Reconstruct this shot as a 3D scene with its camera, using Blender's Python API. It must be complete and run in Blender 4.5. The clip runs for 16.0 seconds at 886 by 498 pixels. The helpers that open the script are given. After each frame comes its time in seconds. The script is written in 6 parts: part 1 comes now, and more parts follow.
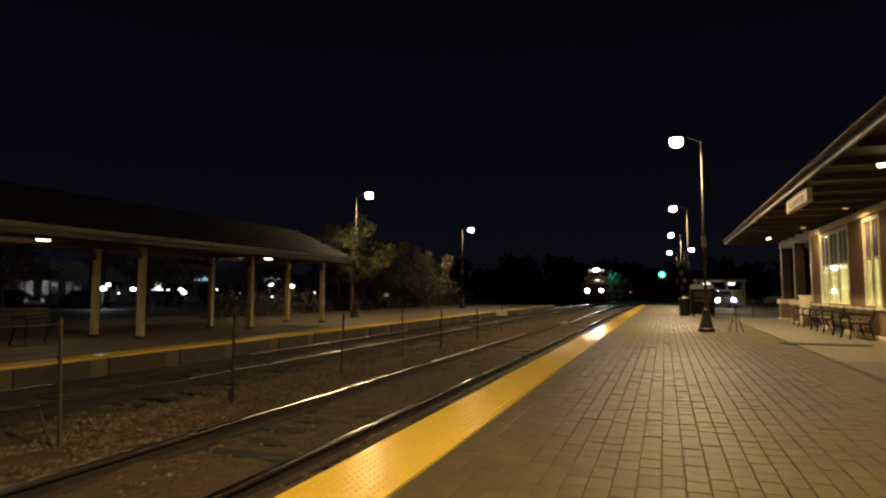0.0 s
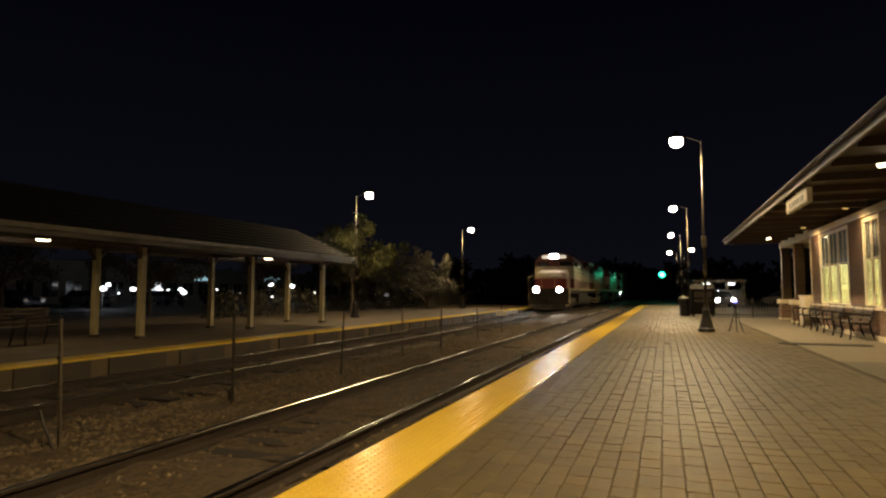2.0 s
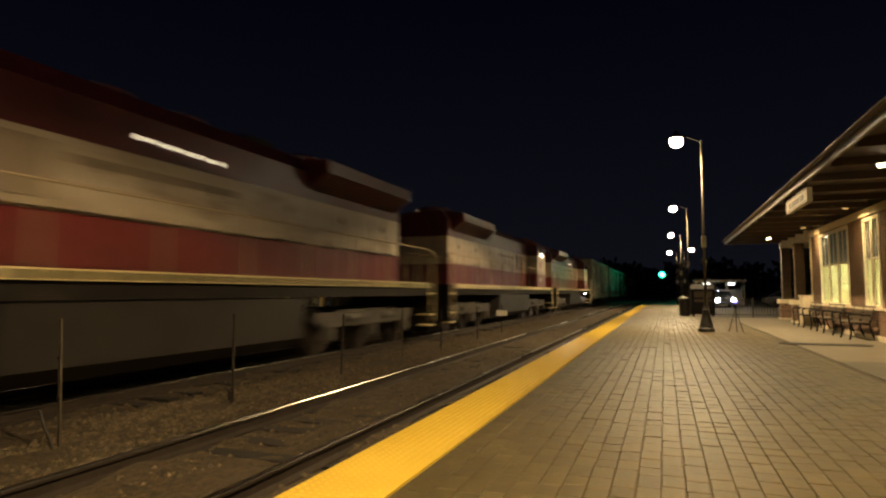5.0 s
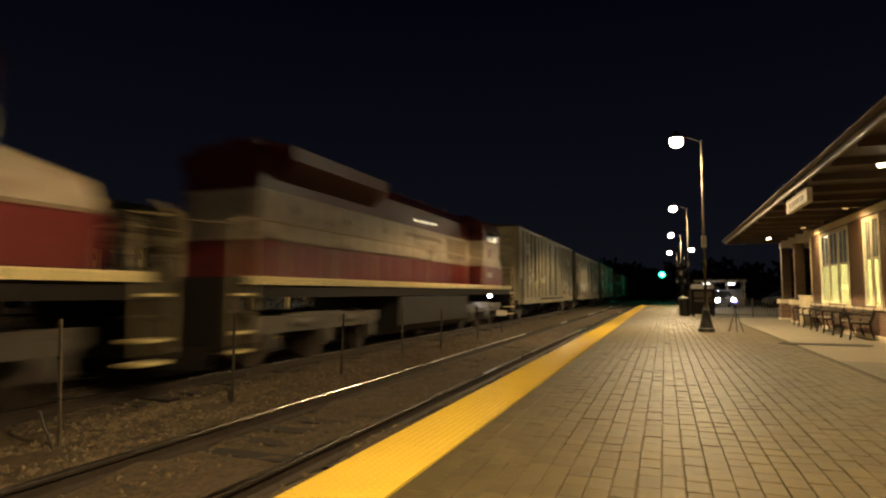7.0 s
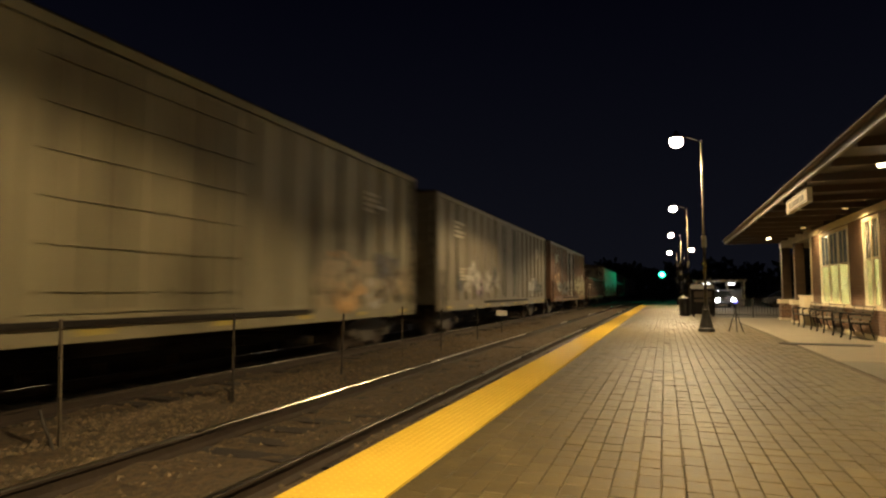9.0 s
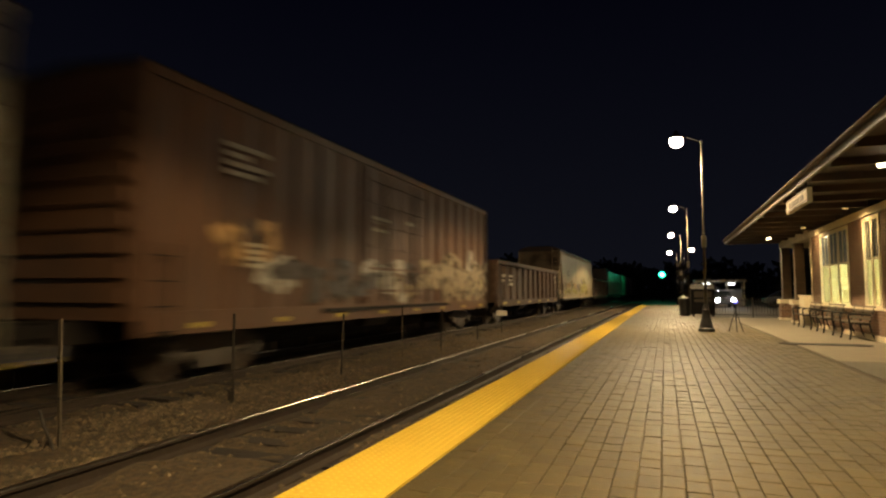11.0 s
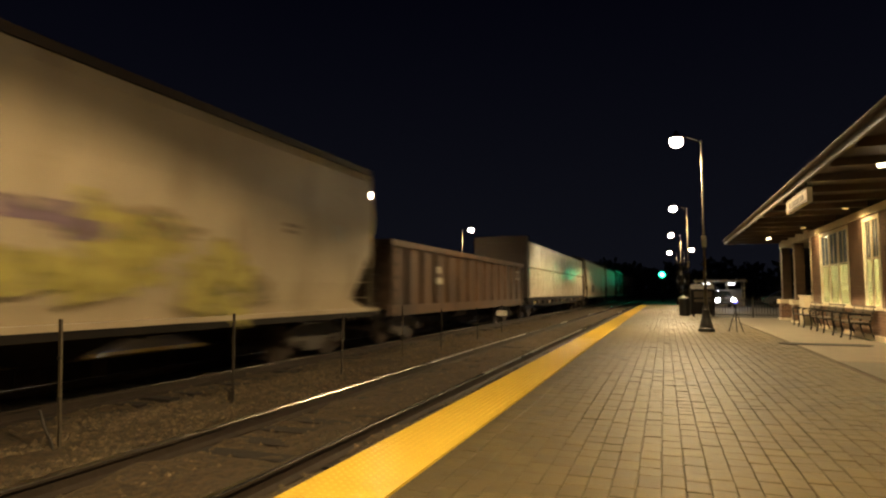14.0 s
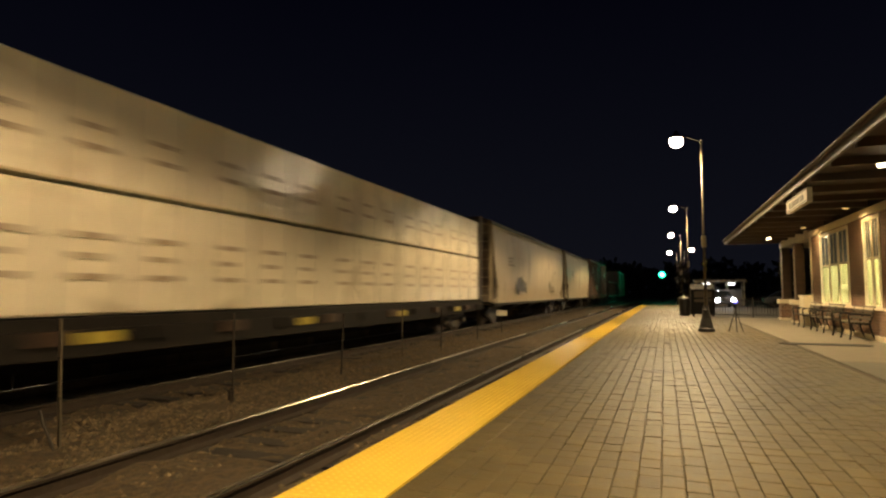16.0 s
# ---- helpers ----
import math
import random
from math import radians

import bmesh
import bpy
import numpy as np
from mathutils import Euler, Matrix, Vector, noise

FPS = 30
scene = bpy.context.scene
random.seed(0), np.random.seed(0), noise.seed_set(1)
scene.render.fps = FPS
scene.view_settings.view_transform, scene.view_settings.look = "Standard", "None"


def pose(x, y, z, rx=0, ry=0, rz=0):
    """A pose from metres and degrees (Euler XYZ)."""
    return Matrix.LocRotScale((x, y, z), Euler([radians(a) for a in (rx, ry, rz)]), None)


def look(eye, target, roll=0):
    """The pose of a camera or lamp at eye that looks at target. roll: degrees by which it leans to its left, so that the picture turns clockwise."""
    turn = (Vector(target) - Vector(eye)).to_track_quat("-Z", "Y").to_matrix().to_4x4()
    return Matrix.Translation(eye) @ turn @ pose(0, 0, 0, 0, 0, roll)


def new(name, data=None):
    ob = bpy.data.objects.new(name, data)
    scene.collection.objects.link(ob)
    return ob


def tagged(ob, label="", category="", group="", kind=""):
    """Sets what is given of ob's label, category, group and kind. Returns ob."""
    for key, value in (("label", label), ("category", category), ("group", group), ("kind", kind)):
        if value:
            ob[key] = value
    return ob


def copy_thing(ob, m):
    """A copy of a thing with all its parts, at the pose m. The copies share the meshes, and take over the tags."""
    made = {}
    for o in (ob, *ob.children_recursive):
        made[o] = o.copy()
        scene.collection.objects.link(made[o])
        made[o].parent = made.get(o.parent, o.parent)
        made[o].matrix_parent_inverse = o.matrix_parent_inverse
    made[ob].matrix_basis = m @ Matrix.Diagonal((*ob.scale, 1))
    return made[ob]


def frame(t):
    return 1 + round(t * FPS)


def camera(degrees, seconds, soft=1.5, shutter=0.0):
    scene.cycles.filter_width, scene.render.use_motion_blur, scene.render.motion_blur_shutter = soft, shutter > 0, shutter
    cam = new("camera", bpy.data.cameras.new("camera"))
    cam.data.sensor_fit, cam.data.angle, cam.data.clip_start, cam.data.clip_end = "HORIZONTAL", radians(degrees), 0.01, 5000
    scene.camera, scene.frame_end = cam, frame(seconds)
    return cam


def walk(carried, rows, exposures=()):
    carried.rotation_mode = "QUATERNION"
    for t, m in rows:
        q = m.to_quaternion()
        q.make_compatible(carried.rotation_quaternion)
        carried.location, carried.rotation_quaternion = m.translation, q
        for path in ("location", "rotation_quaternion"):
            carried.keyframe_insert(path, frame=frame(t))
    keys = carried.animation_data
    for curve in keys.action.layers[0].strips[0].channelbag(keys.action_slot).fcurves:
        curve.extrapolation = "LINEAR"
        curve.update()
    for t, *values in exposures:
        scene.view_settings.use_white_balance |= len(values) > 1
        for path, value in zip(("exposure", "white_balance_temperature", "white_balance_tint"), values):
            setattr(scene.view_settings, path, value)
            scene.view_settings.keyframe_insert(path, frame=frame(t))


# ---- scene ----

# ======== camera ========
EYE = Vector((0.0, 0.0, 1.209))
YAW, PITCH = radians(20.44), radians(4.13)
AIM = Vector((-math.sin(YAW) * math.cos(PITCH), math.cos(YAW) * math.cos(PITCH), math.sin(PITCH)))
cam = camera(73.5, 16.0, soft=2.3, shutter=0.95)
STAND = look(EYE, EYE + AIM, 0.08)
walk(cam, [(0.0, STAND), (16.0, STAND)], exposures=[(0.0, -0.50), (2.0, -0.45), (3.0, -0.26), (4.2, -0.14), (6.3, 0.0), (16.0, 0.0)])

# plan: y runs along the tracks, x to the station, z = 0 on the platform
RAIL = -0.22                       # top of rail
NEAR_C, FAR_C = -3.775, -8.20       # track centres
EDGE, STRIP = -2.18, -1.57         # platform edge, inner edge of the warning strip
FAR_EDGE, FAR_Z = -10.08, -0.04     # far platform
WALL_X = 5.0                       # station front wall
SPEED = 15.7                       # train, m/s towards -y
LAMPS = ((1.2, -14.2), (1.2, 2.6), (1.18, 20.0), (1.29, 36.2), (1.33, 53.0), (1.34, 70.4))
TOWN_LAMPS = ((-40.0, 33.32, 1.43, 0.2), (-54.0, 45.62, 1.91, 0.19), (-46.0, 41.5, 1.42, 0.2), (-36.0, 37.29, 1.13, 0.17), (-50.0, 51.37, 1.41, 0.2), (-50.0, 58.3, 1.1, 0.17), (-44.0, 59.12, 2.11, 0.28), (-40.0, 57.71, 1.82, 0.27), (-40.0, 63.96, 0.55, 0.16), (-50.0, 78.33, 1.08, 0.18), (-34.0, 69.98, 0.75, 0.21), (-52.0, 63.72, 1.09, 0.11), (-52.0, 50.6, 1.35, 0.13), (-52.0, 51.6, 1.36, 0.1), (-50.0, 57.0, 1.42, 0.1), (-54.0, 46.9, 1.0, 0.08), (-45.0, 60.9, 0.6, 0.1))
FAR_LAMPS = ((-14.2, 25.8), (-14.45, 43.0))
ARM, LENS_Z = 0.72, 5.80           # lamp arm's reach, foot of the glass lens

# ======== night sky ========
world = bpy.data.worlds.new("night")
world.use_nodes = True
scene.world = world
wn = world.node_tree
sky_ramp = wn.nodes.new("ShaderNodeValToRGB")
sky_geo = wn.nodes.new("ShaderNodeTexCoord")
sky_sep = wn.nodes.new("ShaderNodeSeparateXYZ")
wn.links.new(sky_geo.outputs["Generated"], sky_sep.inputs[0])
wn.links.new(sky_sep.outputs["Z"], sky_ramp.inputs[0])
sky_ramp.color_ramp.elements[0].position, sky_ramp.color_ramp.elements[0].color = 0.0, (0.0050, 0.0054, 0.0085, 1)
sky_ramp.color_ramp.elements[1].position, sky_ramp.color_ramp.elements[1].color = 0.45, (0.0012, 0.0013, 0.0036, 1)
wn.links.new(sky_ramp.outputs[0], wn.nodes["Background"].inputs[0])
wn.nodes["Background"].inputs[1].default_value = 1.0

WARM = (1.0, 0.72, 0.37)
WARMER = (1.0, 0.68, 0.29)


def lamp(name, x, y, z, watts, colour=WARM, radius=0.18):
    d = bpy.data.lights.new(name, "POINT")
    d.energy, d.color, d.shadow_soft_size = watts, colour, radius
    ob = new(name, d)
    ob.location = (x, y, z)
    return ob


def spot(name, x, y, z, watts, colour=WARM, cone=120, target=None, blend=0.7):
    d = bpy.data.lights.new(name, "SPOT")
    d.energy, d.color, d.shadow_soft_size, d.spot_size, d.spot_blend = watts, colour, 0.1, radians(cone), blend
    ob = new(name, d)
    ob.matrix_world = look((x, y, z), target or (x, y, z - 1))
    return ob


LAMP_WATTS = 3300
# the deep hoods of the near lamps cut their light off at about 70 degrees from the plumb line
for lx, ly in LAMPS:
    spot("lamp_light", lx - ARM, ly, LENS_Z - 0.03, LAMP_WATTS * (1.18 if ly == 20.0 else 0.92 if ly == 2.6 else 1.35 if ly > 30 else 1.0), WARM, 150, blend=0.18)
for lx, ly in FAR_LAMPS:
    spot("lamp_light", lx + ARM, ly, LENS_Z - 0.03, 3300, WARM, 170, blend=0.5)

# ======== materials ========
def pmat(name, a, b=None, rough=0.6, metal=0.0, scale=3.0, fine=40.0, bump=0.15, stretch=(1, 1, 1), dirt=None, dirt_scale=1.2, dirt_at=0.55,
         emit=None, power=0.0, vary=0.0, spec=0.5, coat=0.0, bump_dist=0.01, island=0.0, spray=0.0):
    """Two colours mixed by noise at two scales, with optional dirt, relief and a shift from piece to piece."""
    m = bpy.data.materials.new(name)
    m.use_nodes = True
    nt = m.node_tree
    n, l = nt.nodes, nt.links
    s = n["Principled BSDF"]
    s.inputs["Roughness"].default_value, s.inputs["Metallic"].default_value = rough, metal
    s.inputs["Specular IOR Level"].default_value = spec
    s.inputs["Coat Weight"].default_value = coat
    b = b or tuple(0.7 * c for c in a)
    tc = n.new("ShaderNodeTexCoord")
    mp = n.new("ShaderNodeMapping")
    mp.inputs["Scale"].default_value = stretch
    l.new(tc.outputs["Object"], mp.inputs[0])
    if vary:
        oi = n.new("ShaderNodeObjectInfo")
        sc = n.new("ShaderNodeVectorMath")
        sc.operation = "SCALE"
        sc.inputs[0].default_value = (17.0, 31.0, 11.0)
        l.new(oi.outputs["Random"], sc.inputs["Scale"])
        l.new(sc.outputs[0], mp.inputs["Location"])
    n1 = n.new("ShaderNodeTexNoise")
    n1.inputs["Scale"].default_value, n1.inputs["Detail"].default_value = scale, 5
    n2 = n.new("ShaderNodeTexNoise")
    n2.inputs["Scale"].default_value, n2.inputs["Detail"].default_value = fine, 3
    l.new(mp.outputs[0], n1.inputs["Vector"])
    l.new(mp.outputs[0], n2.inputs["Vector"])
    ad = n.new("ShaderNodeMath")
    ad.operation = "MULTIPLY_ADD"
    ad.inputs[1].default_value = 0.45
    l.new(n2.outputs[0], ad.inputs[0])
    l.new(n1.outputs[0], ad.inputs[2])
    rp = n.new("ShaderNodeValToRGB")
    rp.color_ramp.elements[0].position, rp.color_ramp.elements[1].position = 0.50, 0.95
    rp.color_ramp.elements[0].color, rp.color_ramp.elements[1].color = (*b, 1), (*a, 1)
    l.new(ad.outputs[0], rp.inputs[0])
    colour = rp.outputs[0]
    if dirt:
        n3 = n.new("ShaderNodeTexNoise")
        n3.inputs["Scale"].default_value, n3.inputs["Detail"].default_value = dirt_scale, 7
        l.new(mp.outputs[0], n3.inputs["Vector"])
        r3 = n.new("ShaderNodeValToRGB")
        r3.color_ramp.elements[0].position, r3.color_ramp.elements[1].position = dirt_at, dirt_at + 0.16
        l.new(n3.outputs[0], r3.inputs[0])
        mx = n.new("ShaderNodeMix")
        mx.data_type = "RGBA"
        mx.inputs["B"].default_value = (*dirt, 1)
        l.new(r3.outputs[0], mx.inputs["Factor"])
        l.new(colour, mx.inputs["A"])
        colour = mx.outputs["Result"]
    if vary:
        hs = n.new("ShaderNodeHueSaturation")
        mr = n.new("ShaderNodeMapRange")
        mr.inputs["To Min"].default_value, mr.inputs["To Max"].default_value = 1 - vary, 1 + vary
        l.new(oi.outputs["Random"], mr.inputs[0])
        l.new(mr.outputs[0], hs.inputs["Value"])
        l.new(colour, hs.inputs["Color"])
        colour = hs.outputs[0]
    if island:
        gm, hs, mr = n.new("ShaderNodeNewGeometry"), n.new("ShaderNodeHueSaturation"), n.new("ShaderNodeMapRange")
        mr.inputs["To Min"].default_value, mr.inputs["To Max"].default_value = 1 - island, 1 + island
        l.new(gm.outputs["Random Per Island"], mr.inputs[0])
        l.new(mr.outputs[0], hs.inputs["Value"])
        l.new(colour, hs.inputs["Color"])
        colour = hs.outputs[0]
    if spray:
        n4, r4 = n.new("ShaderNodeTexNoise"), n.new("ShaderNodeValToRGB")
        n4.inputs["Scale"].default_value, n4.inputs["Detail"].default_value = spray, 6
        l.new(mp.outputs[0], n4.inputs["Vector"])
        r4.color_ramp.elements[0].position, r4.color_ramp.elements[1].position = 0.32, 0.53
        l.new(n4.outputs[0], r4.inputs[0])
        l.new(r4.outputs[0], s.inputs["Alpha"])
    l.new(colour, s.inputs["Base Color"])
    if bump:
        bp = n.new("ShaderNodeBump")
        bp.inputs["Strength"].default_value, bp.inputs["Distance"].default_value = bump, bump_dist
        l.new(ad.outputs[0], bp.inputs["Height"])
        l.new(bp.outputs[0], s.inputs["Normal"])
    mr2 = n.new("ShaderNodeMapRange")
    mr2.inputs["To Min"].default_value, mr2.inputs["To Max"].default_value = max(rough - 0.12, 0.03), min(rough + 0.12, 1)
    l.new(n1.outputs[0], mr2.inputs[0])
    l.new(mr2.outputs[0], s.inputs["Roughness"])
    if emit:
        s.inputs["Emission Color"].default_value, s.inputs["Emission Strength"].default_value = (*emit, 1), power
    return m


def glow(name, colour, power):
    m = bpy.data.materials.new(name)
    m.use_nodes = True
    s = m.node_tree.nodes["Principled BSDF"]
    s.inputs["Base Color"].default_value = (*[min(c, 0.8) for c in colour], 1)
    s.inputs["Emission Color"].default_value, s.inputs["Emission Strength"].default_value = (*colour, 1), power
    return m


def glass(name, tint=(0.9, 0.95, 0.95)):
    m = bpy.data.materials.new(name)
    m.use_nodes = True
    s = m.node_tree.nodes["Principled BSDF"]
    s.inputs["Base Color"].default_value, s.inputs["Roughness"].default_value = (*tint, 1), 0.03
    s.inputs["Transmission Weight"].default_value, s.inputs["IOR"].default_value = 1.0, 1.45
    return m


PAVER = pmat("paver", (0.092, 0.069, 0.027), (0.050, 0.037, 0.014), 0.57, 0, 7, 70, 0.6, spec=0.34, island=0.17, dirt=(0.046, 0.036, 0.016), dirt_scale=1.6, dirt_at=0.52)
PAVER_PIECE = pmat("paver_piece", (0.092, 0.069, 0.027), (0.050, 0.037, 0.014), 0.57, 0, 9, 70, 0.6, spec=0.34, vary=0.17)
MORTAR = pmat("joint_sand", (0.066, 0.051, 0.027), (0.045, 0.034, 0.018), 0.9, 0, 6, 120, 0.3)
CONCRETE = pmat("concrete", (0.19, 0.165, 0.12), (0.135, 0.117, 0.085), 0.75, 0, 1.6, 70, 0.25, dirt=(0.15, 0.13, 0.095), dirt_scale=0.8, dirt_at=0.56)
# darker walk colour that holds the shade on its near stretch
DARKWALK = pmat("dark_walk", (0.072, 0.060, 0.040), (0.046, 0.038, 0.026), 0.6, 0, 1.4, 60, 0.3, dirt=(0.036, 0.030, 0.021), dirt_scale=0.9)
FARCON = pmat("far_platform_concrete", (0.125, 0.092, 0.050), (0.075, 0.055, 0.030), 0.8, 0, 1.0, 40, 0.3, dirt=(0.055, 0.040, 0.023), dirt_scale=0.7)
KERB = pmat("platform_concrete", (0.062, 0.048, 0.031), (0.036, 0.028, 0.019), 0.8, 0, 1.4, 50, 0.35, dirt=(0.02, 0.0155, 0.011), dirt_scale=1.4)
YELLOW = pmat("warning_yellow", (0.64, 0.44, 0.055), (0.60, 0.41, 0.050), 0.27, 0, 2.2, 60, 0.05)
# moulded plates shine evenly
for _link in [k for k in YELLOW.node_tree.links if k.to_socket.name == "Roughness"]:
    YELLOW.node_tree.links.remove(_link)
YELLOW.node_tree.nodes["Principled BSDF"].inputs["Roughness"].default_value = 0.26
BALLAST = pmat("ballast", (0.090, 0.060, 0.027), (0.020, 0.0125, 0.006), 0.9, 0, 14, 38, 0.9, dirt=(0.058, 0.040, 0.021), dirt_scale=0.8, dirt_at=0.50, bump_dist=0.04)
STONE = pmat("ballast_stone", (0.155, 0.112, 0.060), (0.034, 0.023, 0.012), 0.85, 0, 9, 60, 0.4, island=0.45)
EARTH = pmat("far_ground", (0.05, 0.045, 0.03), (0.025, 0.025, 0.018), 0.95, 0, 0.6, 6, 0.3)
RAILSIDE = pmat("rail_rust", (0.045, 0.031, 0.020), (0.022, 0.015, 0.010), 0.75, 0.3, 6, 60, 0.3)
RAILTOP = pmat("rail_steel", (0.34, 0.31, 0.27), (0.20, 0.18, 0.155), 0.27, 1.0, 2, 40, 0.05, stretch=(1, 0.1, 1))
TIE = pmat("tie_wood", (0.026, 0.018, 0.012), (0.011, 0.008, 0.0055), 0.9, 0, 4, 60, 0.5, stretch=(0.3, 4, 4), vary=0.2)
BLACKIRON = pmat("black_paint", (0.020, 0.018, 0.016), (0.010, 0.009, 0.009), 0.5, 0.0, 6, 60, 0.1, spec=0.3)
KIOSK = pmat("kiosk_black", (0.009, 0.008, 0.008), (0.006, 0.005, 0.005), 0.8, 0, 6, 60, 0.1, spec=0.15)
POLEPAINT = pmat("dark_pole_paint", (0.040, 0.034, 0.027), (0.022, 0.019, 0.015), 0.45, 0.0, 5, 60, 0.08)
GREYPOLE = pmat("pole_paint", (0.16, 0.14, 0.115), (0.10, 0.09, 0.075), 0.35, 0.2, 5, 60, 0.08)
CREAM = pmat("cream_paint", (0.72, 0.64, 0.46), (0.60, 0.52, 0.36), 0.5, 0, 2, 50, 0.08, dirt=(0.42, 0.35, 0.23), dirt_scale=1.5, dirt_at=0.60)
POSTPAINT = pmat("post_paint", (0.50, 0.42, 0.21), (0.39, 0.32, 0.155), 0.5, 0, 2, 40, 0.1, dirt=(0.34, 0.27, 0.16), dirt_scale=2, dirt_at=0.58)
SOFFIT = pmat("brown_soffit", (0.075, 0.050, 0.030), (0.045, 0.030, 0.019), 0.6, 0, 2, 40, 0.15, stretch=(4, 0.5, 1))
BEAM = pmat("brown_beam", (0.10, 0.066, 0.039), (0.06, 0.04, 0.024), 0.55, 0, 2, 50, 0.15, stretch=(0.4, 4, 4))
FASCIA = pmat("fascia_paint", (0.22, 0.19, 0.14), (0.16, 0.14, 0.105), 0.5, 0, 1.5, 40, 0.1, dirt=(0.075, 0.063, 0.046), dirt_scale=1)
SHINGLE = pmat("shingles", (0.022, 0.017, 0.014), (0.012, 0.010, 0.008), 0.85, 0, 4, 30, 0.5)
STEEL = pmat("galvanised", (0.34, 0.32, 0.28), (0.22, 0.20, 0.17), 0.45, 0.7, 5, 60, 0.1)
POSTPALE = pmat("grey_post_paint", (0.13, 0.105, 0.07), (0.06, 0.048, 0.032), 0.6, 0.2, 6, 60, 0.2)
POSTRUST = pmat("fence_post_paint", (0.045, 0.036, 0.025), (0.02, 0.016, 0.012), 0.7, 0.2, 6, 60, 0.2)
BULB = glow("lamp_glow", (1.0, 0.80, 0.50), 170)
BULB_SMALL = glow("ceiling_lamp_glow", (1.0, 0.80, 0.50), 14)
BULB_FAR = glow("far_lamp_glow", (0.92, 0.95, 1.0), 6)
GREEN = glow("green_signal_glow", (0.02, 1.0, 0.45), 75)

# ======== mesh helpers ========
def box(bm, x0, y0, z0, x1, y1, z1):
    vs = [bm.verts.new(p) for p in ((x0, y0, z0), (x1, y0, z0), (x1, y1, z0), (x0, y1, z0), (x0, y0, z1), (x1, y0, z1), (x1, y1, z1), (x0, y1, z1))]
    for q in ((3, 2, 1, 0), (4, 5, 6, 7), (0, 1, 5, 4), (1, 2, 6, 5), (2, 3, 7, 6), (3, 0, 4, 7)):
        bm.faces.new([vs[i] for i in q])
    return vs


def tube(bm, p, q, r, r2=None, seg=8):
    """A round bar from p to q, closed at both ends."""
    p, q = Vector(p), Vector(q)
    r2 = r if r2 is None else r2
    turn = (q - p).to_track_quat("Z", "Y")
    rings = []
    for c, rad in ((p, r), (q, r2)):
        rings.append([bm.verts.new(c + turn @ Vector((rad * math.cos(2 * math.pi * i / seg), rad * math.sin(2 * math.pi * i / seg), 0))) for i in range(seg)])
    for i in range(seg):
        bm.faces.new((rings[0][i], rings[0][(i + 1) % seg], rings[1][(i + 1) % seg], rings[1][i]))
    bm.faces.new(rings[0][::-1])
    bm.faces.new(rings[1])


def path(bm, pts, r, seg=8):
    for a, b in zip(pts, pts[1:]):
        tube(bm, a, b, r, seg=seg)


def lathe(bm, x, y, profile, seg=16):
    """A turned form round the upright through x, y; profile: (radius, z) upwards."""
    rings = [[bm.verts.new((x + r * math.cos(2 * math.pi * i / seg), y + r * math.sin(2 * math.pi * i / seg), z)) for i in range(seg)] for r, z in profile]
    for a, b in zip(rings, rings[1:]):
        for i in range(seg):
            bm.faces.new((a[i], a[(i + 1) % seg], b[(i + 1) % seg], b[i]))
    bm.faces.new(rings[0][::-1])
    bm.faces.new(rings[-1])


def prism(bm, section, y0, y1):
    """A section of (x, z), counter-clockwise seen from -y, drawn out along y."""
    a = [bm.verts.new((x, y0, z)) for x, z in section]
    b = [bm.verts.new((x, y1, z)) for x, z in section]
    k = len(section)
    for i in range(k):
        bm.faces.new((a[i], a[(i + 1) % k], b[(i + 1) % k], b[i]))
    bm.faces.new(a[::-1])
    bm.faces.new(b)


def hull(bm, pts):
    vs = [bm.verts.new(p) for p in pts]
    bmesh.ops.convex_hull(bm, input=vs)


def bevel(bm, w=0.02, seg=1):
    bmesh.ops.bevel(bm, geom=[e for e in bm.edges if len(e.link_faces) == 2 and e.calc_face_angle(0) > 0.6], offset=w, segments=seg, affect="EDGES", clamp_overlap=True)


def part(name, bm, material, parent=None, label="", smooth=False):
    me = bpy.data.meshes.new(name)
    bmesh.ops.recalc_face_normals(bm, faces=bm.faces)
    bm.to_mesh(me)
    bm.free()
    if smooth:
        for p in me.polygons:
            p.use_smooth = True
    me.materials.append(material)
    ob = new(name, me)
    if parent is not None:
        ob.parent = parent
    if label:
        ob["label"] = label
    return ob


def boxes(name, material, parent, *dims, label="", b=0.0):
    bm = bmesh.new()
    for d in dims:
        box(bm, *d)
    if b:
        bevel(bm, b)
    return part(name, bm, material, parent, label)


def bars(name, material, parent, r, *lines, label="", seg=8):
    bm = bmesh.new()
    for ln in lines:
        path(bm, ln, r, seg)
    return part(name, bm, material, parent, label)


def thing(name, label, category, group="", at=None):
    ob = new(name)
    ob.empty_display_size = 0.2
    if at is not None:
        ob.matrix_basis = at
    return tagged(ob, label, category, group)


def structure(ob, label="", category=""):
    return tagged(ob, label, category, kind="structure")


# ======== ground, tracks, platforms ========
def grid(name, x0, x1, y0, y1, nx, ny, height, material):
    xs, ys = np.linspace(x0, x1, nx + 1), np.linspace(y0, y1, ny + 1)
    vs = [(x, y, height(x, y)) for y in ys for x in xs]
    fs = [(j * (nx + 1) + i, j * (nx + 1) + i + 1, (j + 1) * (nx + 1) + i + 1, (j + 1) * (nx + 1) + i) for j in range(ny) for i in range(nx)]
    me = bpy.data.meshes.new(name)
    me.from_pydata(vs, [], fs)
    me.materials.append(material)
    for p in me.polygons:
        p.use_smooth = True
    return new(name, me)


